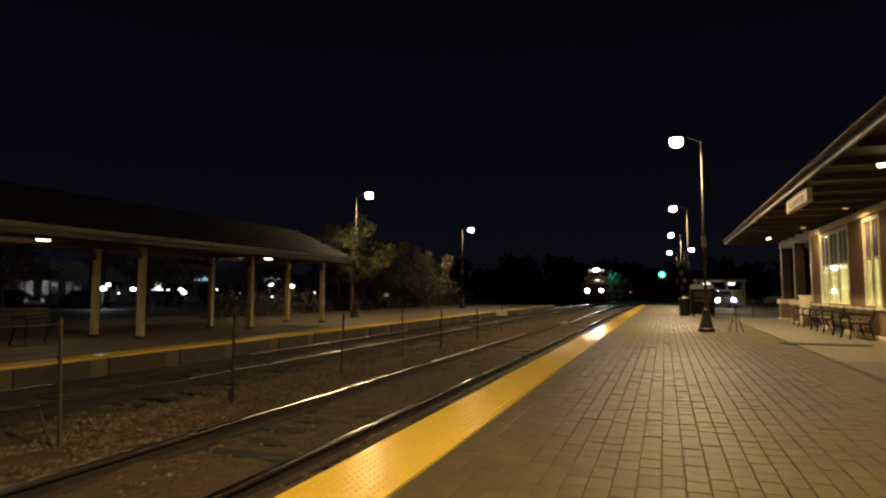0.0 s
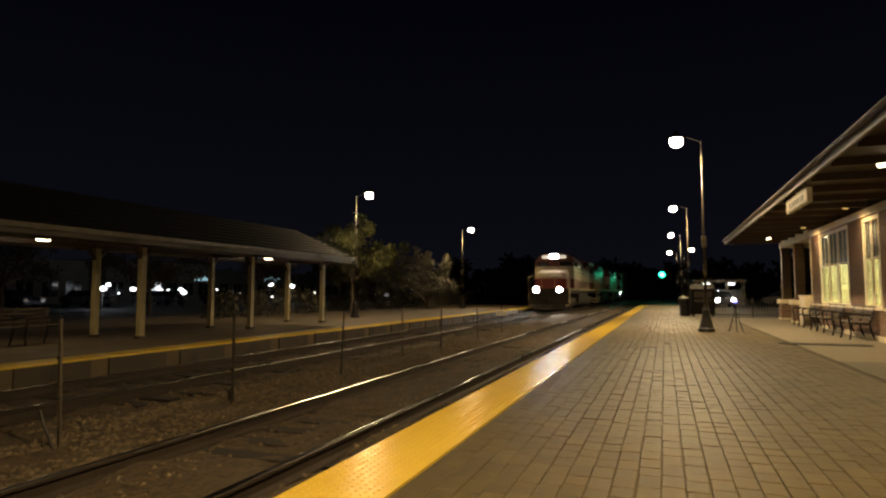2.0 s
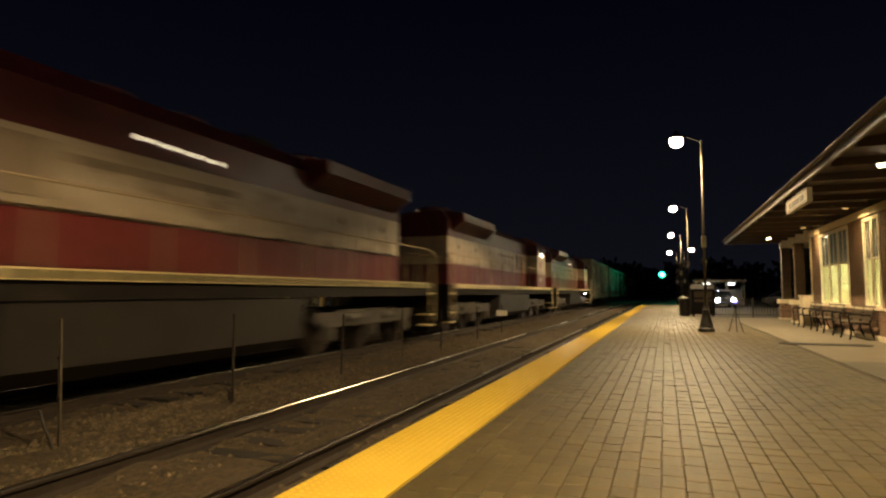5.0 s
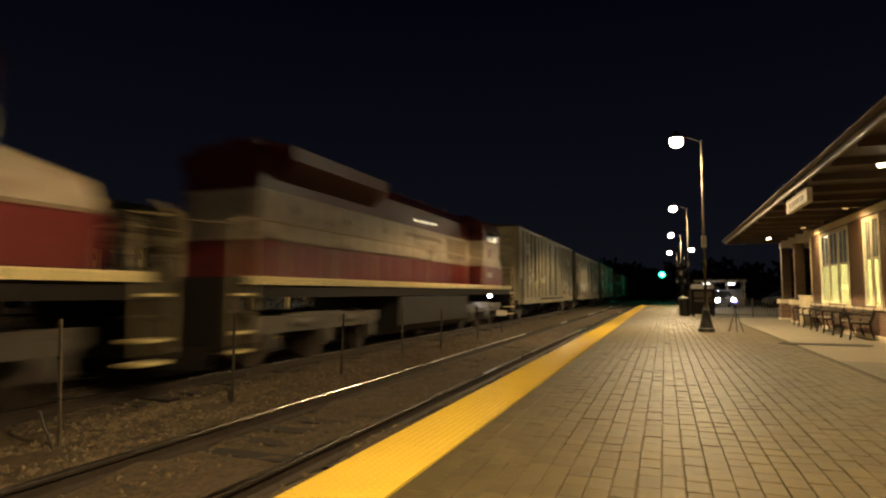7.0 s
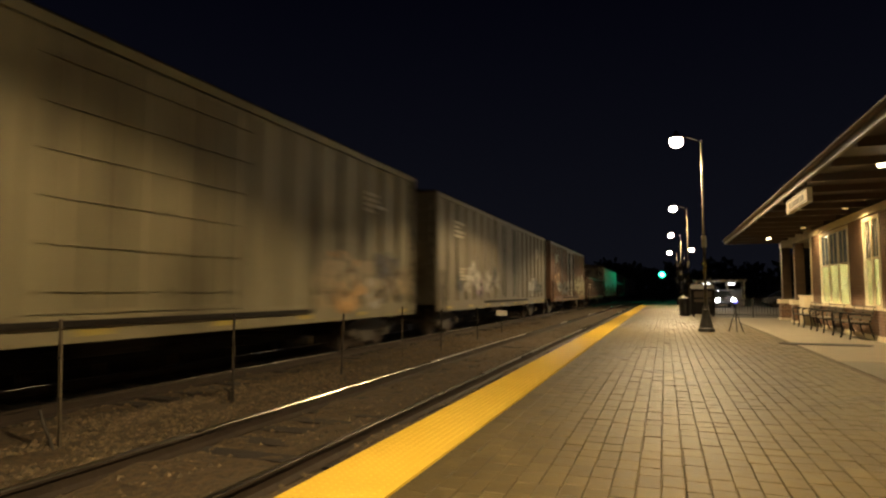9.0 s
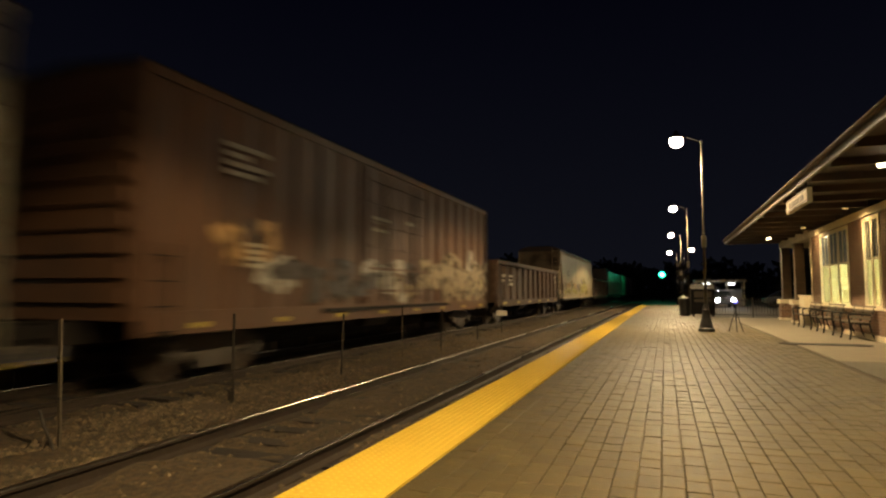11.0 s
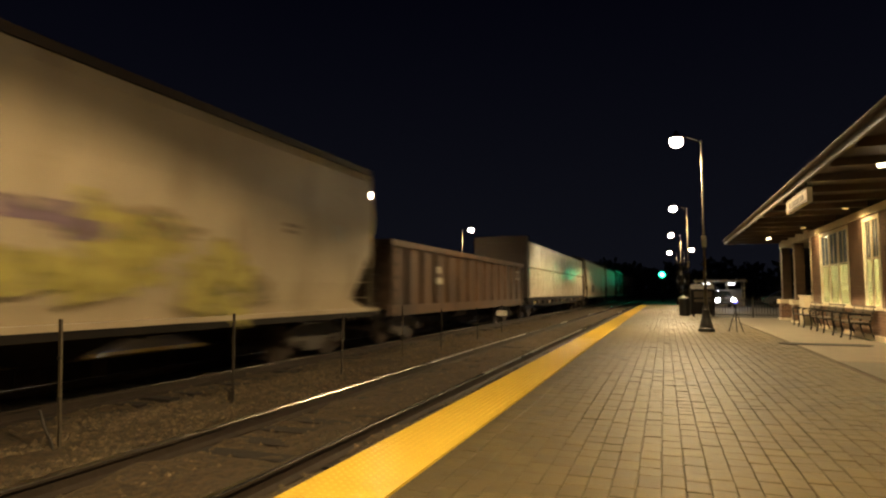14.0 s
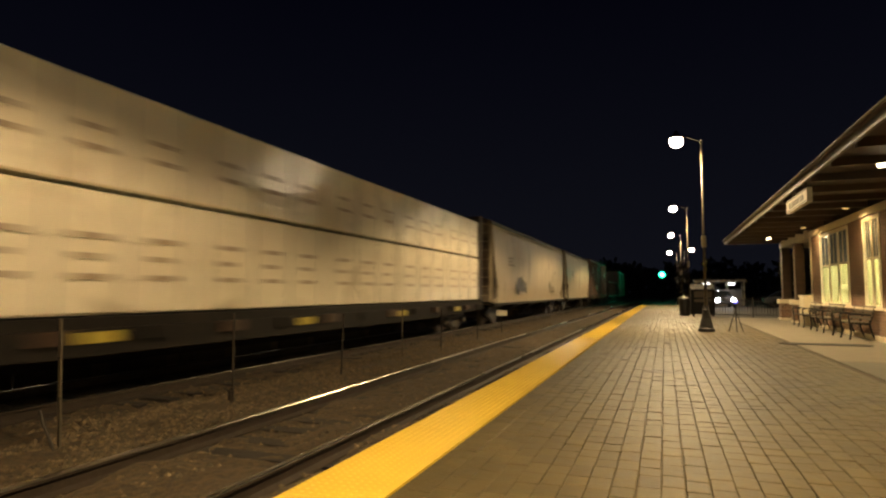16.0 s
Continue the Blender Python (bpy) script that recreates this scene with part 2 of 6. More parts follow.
def bed(x, y):
    """Height of the ballast: shoulders by the rails, a low heap between the tracks."""
    z = -0.40
    z += 0.07 * math.exp(-((x + 5.75) / 0.55) ** 2) + 0.022 * math.exp(-((x - NEAR_C) / 1.1) ** 4)
    return z + 0.05 * noise.noise((x * 1.1, y * 1.1, 0)) + 0.035 * noise.noise((x * 5, y * 5, 3))


structure(grid("ballast_bed", -11.0, -1.9, -6, 70, 90, 620, bed, BALLAST), "dirty grey-brown ballast round the two tracks", "ballast")
g = bmesh.new()
box(g, -900, -300, -0.9, 900, 1500, -0.46)
structure(part("ground", g, EARTH), "dark open ground under the night sky", "ground")
g = bmesh.new()
box(g, -11.0, 70, -0.7, -1.9, 600, -0.40)
structure(part("ballast_far", g, BALLAST), "dirty ballast of the far stretch of line", "ballast")

RAIL_SECTION = [(-0.07, -0.17), (0.07, -0.17), (0.07, -0.155), (0.012, -0.13), (0.012, -0.045), (0.036, -0.035), (0.036, -0.012), (-0.036, -0.012), (-0.036, -0.035), (-0.012, -0.045), (-0.012, -0.13), (-0.07, -0.155)]


def track(cx, label):
    t = thing("railway_track", label, "track", "railway tracks", pose(cx, 0, RAIL))
    t["kind"] = "structure"
    for side in (-1, 1):
        g = bmesh.new()
        prism(g, [(x + side * 0.7525, z) for x, z in RAIL_SECTION], -12, 520)
        rail = part("rail", g, RAILSIDE, t, "rusty rail with a polished head")
        g = bmesh.new()
        prism(g, [(x + side * 0.7525, z) for x, z in ((-0.036, -0.012), (0.036, -0.012), (0.030, -0.003), (0.018, 0.0), (-0.018, 0.0), (-0.030, -0.003))], -12, 520)
        part("rail_head", g, RAILTOP, rail, "bright worn steel running surface")
    g = bmesh.new()
    box(g, -1.28, -0.11, -0.30, 1.28, 0.11, -0.168)
    bevel(g, 0.015)
    first = part("tie", g, TIE, t)
    rng = random.Random(int(-cx * 10))
    first.location = (0, -2.5, 0)
    for i in range(1, 130):
        o = bpy.data.objects.new("tie", first.data)
        scene.collection.objects.link(o)
        o.parent = t
        o.location = (rng.uniform(-0.03, 0.03), -2.5 + i * 0.53, rng.uniform(-0.012, 0.006))
        o.rotation_euler = (0, 0, rng.uniform(-0.02, 0.02))
    return t


track(NEAR_C, "empty near railway track with polished rails on dark wooden ties")
track(FAR_C, "far railway track on dark wooden ties, used by the train")

# stones strewn over the heap between the tracks and along the near track
def stones(name, count, x0, x1, y0, y1, size, label):
    rng = random.Random(5)
    vs, fs = [], []
    for _ in range(count):
        x, y = rng.uniform(x0, x1), y0 + (y1 - y0) * rng.random() ** 1.6
        if noise.noise((x * 1.3, y * 0.9, 7.0)) < -0.22:
            continue
        s = size * rng.uniform(0.5, 1.5)
        z = bed(x, y) + s * 0.2
        k = len(vs)
        a = rng.uniform(0, 6.3)
        for dx, dy, dz in ((1, 0, 0), (0.2, 0.9, 0.1), (-0.8, 0.3, 0), (-0.3, -0.9, 0.05), (0.15, 0.1, 0.75), (-0.3, 0.2, 0.55)):
            dx, dy, dz = dx * rng.uniform(0.7, 1.2), dy * rng.uniform(0.7, 1.2), dz * rng.uniform(0.7, 1.2)
            vs.append((x + s * (dx * math.cos(a) - dy * math.sin(a)), y + s * (dx * math.sin(a) + dy * math.cos(a)), z + s * dz))
        fs += [(k, k + 1, k + 4), (k + 1, k + 2, k + 5), (k + 1, k + 5, k + 4), (k + 2, k + 3, k + 5), (k + 3, k + 4, k + 5), (k + 3, k, k + 4)]
    me = bpy.data.meshes.new(name)
    me.from_pydata(vs, [], fs)
    me.materials.append(STONE)
    return tagged(new(name, me), label, "ballast stones", kind="stuff")


stones("ballast_stones", 17000, -6.75, -4.95, 1.5, 30, 0.027, "loose pale ballast stones heaped between the tracks")
stones("track_stones", 3500, -4.9, -2.4, 1.0, 30, 0.026, "scattered small stones between the near rails")
stones("verge_stones", 3500, -9.8, -6.8, 3.0, 30, 0.03, "scattered stones under the far track")

# near platform
g = bmesh.new()
box(g, EDGE + 0.03, -8, -0.9, 40, 32.0, -0.0135)
box(g, EDGE + 0.03, 32.0, -0.9, 2.4, 60, -0.014)
structure(part("platform", g, MORTAR), "sanded bed of the brick-paved station platform", "platform")
g = bmesh.new()
box(g, EDGE, -8, -0.9, EDGE + 0.16, 60, -0.004)
bevel(g, 0.02)
structure(part("platform_edge", g, KERB), "weathered concrete platform edge above the track", "platform edge")

# raised domes on the warning strip, one plate after the other
def strip(x0, x1, y0, y1, z, near, label, dome_end):
    t = thing("warning_strip", label, "warning strip", "", pose(0, 0, 0))
    t["kind"] = "structure"
    step = 1.22
    y = y0
    while y < y1:
        g = bmesh.new()
        box(g, x0 + 0.003, y + 0.003, z - 0.03, x1 - 0.003, min(y + step, y1) - 0.003, z + 0.004)
        pl = part("tactile_plate", g, YELLOW, t)
        y += step
    vs, fs = [], []
    d = 0.061
    nx, ny = int((x1 - x0 - 0.04) / d), int((dome_end - near) / d)
    for j in range(ny):
        for i in range(nx):
            cx, cy, k = x0 + 0.035 + i * d, near + j * d, len(vs)
            for r, h in ((0.016, 0.004), (0.009, 0.009)):
                vs += [(cx + r * math.cos(a), cy + r * math.sin(a), z + h) for a in np.arange(6) * math.pi / 3]
            fs += [(k + q, k + (q + 1) % 6, k + 6 + (q + 1) % 6, k + 6 + q) for q in range(6)] + [tuple(range(k + 6, k + 12))]
    if vs:
        me = bpy.data.meshes.new("domes")
        me.from_pydata(vs, [], fs)
        me.materials.append(YELLOW)
        o = new("domes", me)
        o.parent = t
        o["kind"] = "stuff"
    return t


strip(EDGE, STRIP, -3, 58, 0.0, 2.0, "bright yellow tactile warning strip along the platform edge", 16.0)
strip(FAR_EDGE - 0.63, FAR_EDGE, -3, 58, FAR_Z, 0, "yellow warning strip along the far platform edge", 0)

# brick pavers
PW, PAVER_LENGTHS = 0.1455, (0.19, 0.22, 0.25)
WALK_X = 2.82                      # seam between the pavers and the concrete walk


def paver_mesh(length, seam):
    g = bmesh.new()
    box(g, -PW / 2 + seam, -length / 2 + 0.003, -0.06, PW / 2 - seam, length / 2 - 0.003, 0.0)
    bmesh.ops.bevel(g, geom=[e for e in g.edges if all(v.co.z > -0.01 for v in e.verts)], offset=0.005, segments=1, affect="EDGES")
    me = bpy.data.meshes.new("paver")
    bmesh.ops.recalc_face_normals(g, faces=g.faces)
    g.to_mesh(me)
    g.free()
    me.materials.append(PAVER_PIECE)
    return me


def pavement():
    """The nearest pavers as pieces, the others joined; a flat paved sheet further on. Sand fills the seams beside the warning strip."""
    bases = {(n, q): paver_mesh(n, q) for n in PAVER_LENGTHS for q in (0.0018, 0.003)}
    forms = {k: (np.array([v.co[:] for v in me.vertices]), [tuple(p.vertices) for p in me.polygons]) for k, me in bases.items()}
    rng = random.Random(8)
    root = thing("pavement", "brown brick pavers laid in long rows on the platform", "pavement")
    root["kind"] = "structure"
    vs, fs, count = [], [], 0
    for i in range(int((WALK_X - STRIP) / PW) + 1):
        x0 = -0.049 + PW * (i - 9.5)
        if x0 - PW / 2 < STRIP or x0 + PW / 2 > WALK_X:
            continue
        y = 1.2 + rng.uniform(-0.3, 0.0)
        seam = 0.003 if -0.75 < x0 < 2.0 else 0.0018
        while y < 48.0:
            n = rng.choice(PAVER_LENGTHS)
            x, yc = x0 + rng.uniform(-0.003, 0.003), y + n / 2
            y += n
            if yc > 31.9 and x > 2.38:
                continue
            z, tilt, turn = rng.uniform(-0.003, 0.002), (rng.uniform(-0.013, 0.013), rng.uniform(-0.016, 0.016)), rng.uniform(-0.014, 0.014)
            if -1.0 < x < 1.25 and 3.2 < yc < 8.5 and count < 300:
                o = bpy.data.objects.new("paver", bases[n, seam])
                scene.collection.objects.link(o)
                o.parent, o.location, o.rotation_euler = root, (x, yc, z), (*tilt, turn)
                count += 1
                continue
            co, polys = forms[n, seam]
            m = np.array(Euler((*tilt, turn)).to_matrix())
            k = len(vs)
            vs += (co @ m.T + (x, yc, z)).tolist()
            fs += [tuple(k + q for q in p) for p in polys]
    me = bpy.data.meshes.new("pavers")
    me.from_pydata(vs, [], fs)
    me.materials.append(PAVER)
    o = new("pavers", me)
    o.parent = root
    o["kind"] = "stuff"
    boxes("paved_sheet", PAVER, root, (STRIP + 0.01, -8, -0.013, WALK_X, 0.8, -0.004))
    boxes("paved_sheet", PAVER, root, (STRIP + 0.01, 48.3, -0.013, 2.4, 60, -0.002))
    boxes("border_course", PAVER, root, (STRIP + 0.01, 0.8, -0.013, -1.42, 48.3, -0.003))
    return root


pavement()
g = bmesh.new()
for y in np.arange(12.3, 30, 2.4):
    box(g, WALK_X + 0.006, y + 0.006, -0.013, WALL_X - 0.02, y + 2.394, 0.002)
structure(part("concrete_walk", g, CONCRETE), "pale concrete walk beside the station wall", "walk")
# near stretch of the walk, darkened in colour where it lies in shade
g = bmesh.new()
for y in np.arange(-5.7, 12.2, 1.8):
    box(g, WALK_X + 0.006, y + 0.004, -0.013, WALL_X - 0.02, y + 1.796, 0.0)
structure(part("shaded_walk", g, DARKWALK), "darker grey-brown walk before the station wall, shade put into its colour", "walk")

# far platform
g = bmesh.new()
box(g, -24, -12, -0.9, FAR_EDGE - 0.02, 58, FAR_Z - 0.006)
structure(part("far_platform", g, FARCON), "worn concrete far platform behind the tracks", "platform")
g = bmesh.new()
for y in np.arange(-6, 57, 1.8):
    box(g, FAR_EDGE - 0.03, y + 0.2, -0.85, FAR_EDGE + 0.02, y + 1.6, FAR_Z - 0.03)
structure(part("far_platform_face", g, KERB), "stained panelled face of the far platform", "platform face")


# ======== lamp posts ========
def lamp_post(x, y, z, arm):
    t = thing("lamp_post", "tall dark lamp post with flared base and glowing head", "lamp post", "platform lamp posts", pose(x, y, z))
    g = bmesh.new()
    lathe(g, 0, 0, [(0.24, 0), (0.24, 0.10), (0.20, 0.13), (0.19, 0.20), (0.13, 0.42), (0.10, 0.62), (0.115, 0.66), (0.085, 0.70), (0.075, 0.80)], 16)
    part("base", g, BLACKIRON, t, "flared black cast base")
    g = bmesh.new()
    tube(g, (0, 0, 0.78), (0, 0, 5.90), 0.045, 0.024, 12)
    part("pole", g, POLEPAINT, t, smooth=True)
    g = bmesh.new()
    lathe(g, 0, 0, [(0.045, 5.88), (0.052, 5.91), (0.02, 5.97), (0.004, 6.0)], 10)
    part("finial", g, GREYPOLE, t)
    hx = arm * ARM
    pts = [(0, 0, 5.88), (hx * 0.35, 0, 6.04), (hx * 0.8, 0, LENS_Z + 0.36)]
    bars("arm", KIOSK, t, 0.015, pts)
    g = bmesh.new()
    lathe(g, hx, 0, [(0.235, LENS_Z + 0.27), (0.22, LENS_Z + 0.31), (0.15, LENS_Z + 0.37), (0.09, LENS_Z + 0.43), (0.05, LENS_Z + 0.50), (0.035, LENS_Z + 0.54)], 16)
    head = part("lamp_head", g, BLACKIRON, t)
    g = bmesh.new()
    lathe(g, hx, 0, [(0.02, LENS_Z), (0.09, LENS_Z + 0.013), (0.16, LENS_Z + 0.06), (0.20, LENS_Z + 0.14), (0.20, LENS_Z + 0.22), (0.17, LENS_Z + 0.268)], 16)
    o = part("lens", g, BULB, head, "glowing warm white glass lens", True)
    boxes("banner_bracket", STEEL, t, (-0.07, -0.05, 2.6, 0.07, 0.05, 2.95))
    return t


for lx, ly in LAMPS:
    lamp_post(lx, ly, 0 if ly < 60 else -0.4, -1)
for lx, ly in FAR_LAMPS:
    lamp_post(lx, ly, FAR_Z, 1)

# ======== fence posts between the tracks ========
MARKER = pmat("marker_white", (0.72, 0.68, 0.58), (0.60, 0.56, 0.47), 0.5, 0, 5, 40, 0.05)
FENCE = ((-5.68, 4.31, 0.93, -0.5, 1.5), (-5.70, 6.87, 0.90, 0.4, 1.0), (-5.69, 9.83, 0.80, 2.5, 0.8), (-5.95, 13.17, 0.85, 0, 0.5), (-5.66, 15.04, 0.75, 1.0, 0.6), (-5.65, 18.34, 0.72, -0.8, 0.3), (-5.9, 22.3, 0.72, 0.6, 0.2))
for fx, fy, top, lean, lean2 in FENCE:
    t = thing("fence_post", "weathered steel fence post standing in the ballast", "fence post", "fence posts between the tracks", pose(fx, fy, -0.42, lean2, lean, 0))
    g = bmesh.new()
    box(g, -0.016, -0.005, 0, 0.016, 0.005, top + 0.42)
    box(g, -0.005, 0.005, 0, 0.005, 0.026, top + 0.42)
    part("post", g, POSTPALE if fy in (4.31, 13.17) else POSTRUST, t)
    boxes("clip", POSTRUST, t, (-0.022, -0.016, 0.95, 0.022, 0.0, 0.98))
    boxes("clip", POSTRUST, t, (-0.022, -0.016, 0.55, 0.022, 0.0, 0.575))
    if fy > 22:
        boxes("marker_plate", MARKER, t, (-0.21, -0.03, 0.72, 0.21, -0.006, 0.92), label="small white marker plate", b=0.004)
bent = thing("bent_rod", "bent dark rod stuck in the ballast beside a fence post", "rod", "", pose(-5.62, 4.22, -0.40))
bars("rod", POSTRUST, bent, 0.016, [(0, 0, 0), (-0.06, 0, 0.15), (-0.17, 0, 0.30), (-0.22, 0, 0.42), (-0.26, 0.02, 0.41)])
stub = thing("post_stub", "broken dark fence post stub in the ballast", "post stub", "", pose(-5.74, 6.86, -0.40))
g = bmesh.new()
hull(g, [(x, y, z) for z, w in ((0, 0.022), (0.22, 0.03)) for x in (-w, w) for y in (-0.012, 0.012)])
part("stub", g, POSTRUST, stub)
bars("torn_clip", POSTRUST, stub, 0.012, [(-0.10, 0, 0.25), (-0.02, 0, 0.22), (0.05, 0, 0.27)])

# ======== far canopy ========
def canopy():
    t = thing("platform_canopy", "open wooden platform canopy with shingled hip roof and cream posts", "canopy", "", pose(0, 0, FAR_Z))
    y0, y1 = -14.0, 21.9
    xa, xb, ze = -15.75, -12.3, 2.49
    ridge = -14.02
    g = bmesh.new()
    vs = [g.verts.new(p) for p in ((xa - 0.15, y0, ze + 0.16), (xb + 0.15, y0, ze + 0.16), (xb + 0.15, y1 + 0.15, ze + 0.16), (xa - 0.15, y1 + 0.15, ze + 0.16), (ridge, y0, 3.75), (ridge, y1 - 1.5, 3.75))]
    for q in ((0, 1, 2, 3), (1, 2, 5, 4), (2, 3, 5), (3, 0, 4, 5), (0, 4, 1)):
        g.faces.new([vs[i] for i in q])
    roof = part("roof", g, SHINGLE, t, "dark shingled hip roof")
    n = 9
    for k in range(n):
        f = (k + 0.5) / n
        g = bmesh.new()
        x = xb + 0.15 + (ridge - xb - 0.15) * f
        z = ze + 0.16 + (3.75 - ze - 0.16) * f
        box(g, x - 0.09, y0, z + 0.004, x + 0.02, y1 + 0.15 - 1.65 * f, z + 0.03)
        part("shingle_course", g, SHINGLE, roof)
    boxes("soffit", SOFFIT, t, (xa, y0, ze + 0.08, xb, y1, ze + 0.15))
    boxes("fascia", FASCIA, t, (xb, y0, ze - 0.06, xb + 0.05, y1, ze + 0.15), b=0.008)
    boxes("fascia", FASCIA, t, (xa - 0.05, y1, ze - 0.06, xb + 0.05, y1 + 0.05, ze + 0.15), b=0.008)
    boxes("fascia", FASCIA, t, (xa - 0.05, y0, ze - 0.06, xa, y1, ze + 0.15), b=0.008)
    g = bmesh.new()
    prism(g, [(xb + 0.06, ze + 0.06), (xb + 0.15, ze + 0.06), (xb + 0.17, ze + 0.17), (xb + 0.05, ze + 0.17)], y0, y1 + 0.1)
    part("gutter", g, STEEL, t, "pale metal gutter")
    for x in (-14.85, -13.17):
        boxes("beam", BEAM, t, (x - 0.075, y0, ze - 0.06, x + 0.075, y1 - 0.1, ze + 0.076), b=0.01)
    for y in (-6.0, -1.4, 3.2, 7.7, 12.15, 16.65, 21.15):
        boxes("cross_beam", BEAM, t, (xa + 0.1, y - 0.06, ze - 0.055, xb - 0.1, y + 0.06, ze + 0.072), b=0.01)
        for x in (-14.85, -13.17):
            g = bmesh.new()
            box(g, x - 0.075, y - 0.075, 0.0, x + 0.075, y + 0.075, ze - 0.06)
            bevel(g, 0.015)
            p = part("post", g, POSTPAINT, t, "square cream-painted post")
            boxes("post_base", KERB, p, (x - 0.11, y - 0.11, 0, x + 0.11, y + 0.11, 0.06), b=0.01)
            for dy in (-1, 1):
                g = bmesh.new()
                hull(g, [(x + e, y + dy * a, b) for e in (-0.05, 0.05) for a, b in ((0.07, ze - 0.38), (0.07, ze - 0.28), (0.33, ze - 0.06), (0.24, ze - 0.06))])
                part("knee_brace", g, BEAM, p)
    for y in (4.0, 10.0, 18.7):
        g = bmesh.new()
        lathe(g, -14.02, y, [(0.03, ze - 0.03), (0.13, ze - 0.022), (0.165, ze + 0.01), (0.17, ze + 0.076)], 16)
        o = part("ceiling_lamp", g, BULB_SMALL, t, "glowing round ceiling lamp", True)
    return t


canopy()
for ly in (4.0, 10.0, 18.7):
    spot("canopy_light", -14.02, ly, 2.34, 55, WARM, 170)


# ======== station ========
def brick_material():
    m = pmat("station_brick", (0.16, 0.085, 0.050), (0.09, 0.05, 0.032), 0.8, 0, 3, 60, 0.2)
    n, l = m.node_tree.nodes, m.node_tree.links
    tc, sp, cb, bt = n.new("ShaderNodeTexCoord"), n.new("ShaderNodeSeparateXYZ"), n.new("ShaderNodeCombineXYZ"), n.new("ShaderNodeTexBrick")
    l.new(tc.outputs["Object"], sp.inputs[0])
    ad = n.new("ShaderNodeMath")
    l.new(sp.outputs["X"], ad.inputs[0])
    l.new(sp.outputs["Y"], ad.inputs[1])
    l.new(ad.outputs[0], cb.inputs[0])
    l.new(sp.outputs["Z"], cb.inputs[1])
    l.new(cb.outputs[0], bt.inputs["Vector"])
    for k, v in (("Scale", 1.0), ("Mortar Size", 0.006), ("Brick Width", 0.215), ("Row Height", 0.076), ("Mortar Smooth", 0.2)):
        bt.inputs[k].default_value = v
    bt.inputs["Color1"].default_value, bt.inputs["Color2"].default_value, bt.inputs["Mortar"].default_value = (0.19, 0.10, 0.058, 1), (0.11, 0.06, 0.04, 1), (0.27, 0.22, 0.16, 1)
    l.new(bt.outputs["Color"], n["Principled BSDF"].inputs["Base Color"])
    bp = n.new("ShaderNodeBump")
    bp.inputs["Strength"].default_value, bp.inputs["Distance"].default_value = 0.6, 0.01
    bp.invert = True
    l.new(bt.outputs["Fac"], bp.inputs["Height"])
    l.new(bp.outputs[0], n["Principled BSDF"].inputs["Normal"])
    return m


BRICK = brick_material()
PANE = glass("window_glass")
BLIND = pmat("grey_blind", (0.33, 0.37, 0.44), (0.26, 0.29, 0.35), 0.7, 0, 3, 40, 0.05)
CURTAIN = bpy.data.materials.new("cream_curtain")
CURTAIN.use_nodes = True
_s = CURTAIN.node_tree.nodes["Principled BSDF"]
_t = CURTAIN.node_tree.nodes.new("ShaderNodeBsdfTranslucent")
_m = CURTAIN.node_tree.nodes.new("ShaderNodeMixShader")
_s.inputs["Base Color"].default_value, _t.inputs[0].default_value, _m.inputs[0].default_value = (0.80, 0.78, 0.52, 1), (0.86, 0.84, 0.46, 1), 0.65
CURTAIN.node_tree.links.new(_s.outputs[0], _m.inputs[1])
CURTAIN.node_tree.links.new(_t.outputs[0], _m.inputs[2])
CURTAIN.node_tree.links.new(_m.outputs[0], CURTAIN.node_tree.nodes["Material Output"].inputs[0])
PLASTER = pmat("inside_plaster", (0.70, 0.62, 0.46), (0.62, 0.54, 0.40), 0.8, 0, 2, 50, 0.05)

SILL, HEAD = 0.82, 3.16
OPENINGS = ((10.2, 13.4), (17.36, 18.72), (20.05, 23.40))
WALL_Y0, WALL_Y1, WALL_TOP = -6.0, 24.75, 3.36


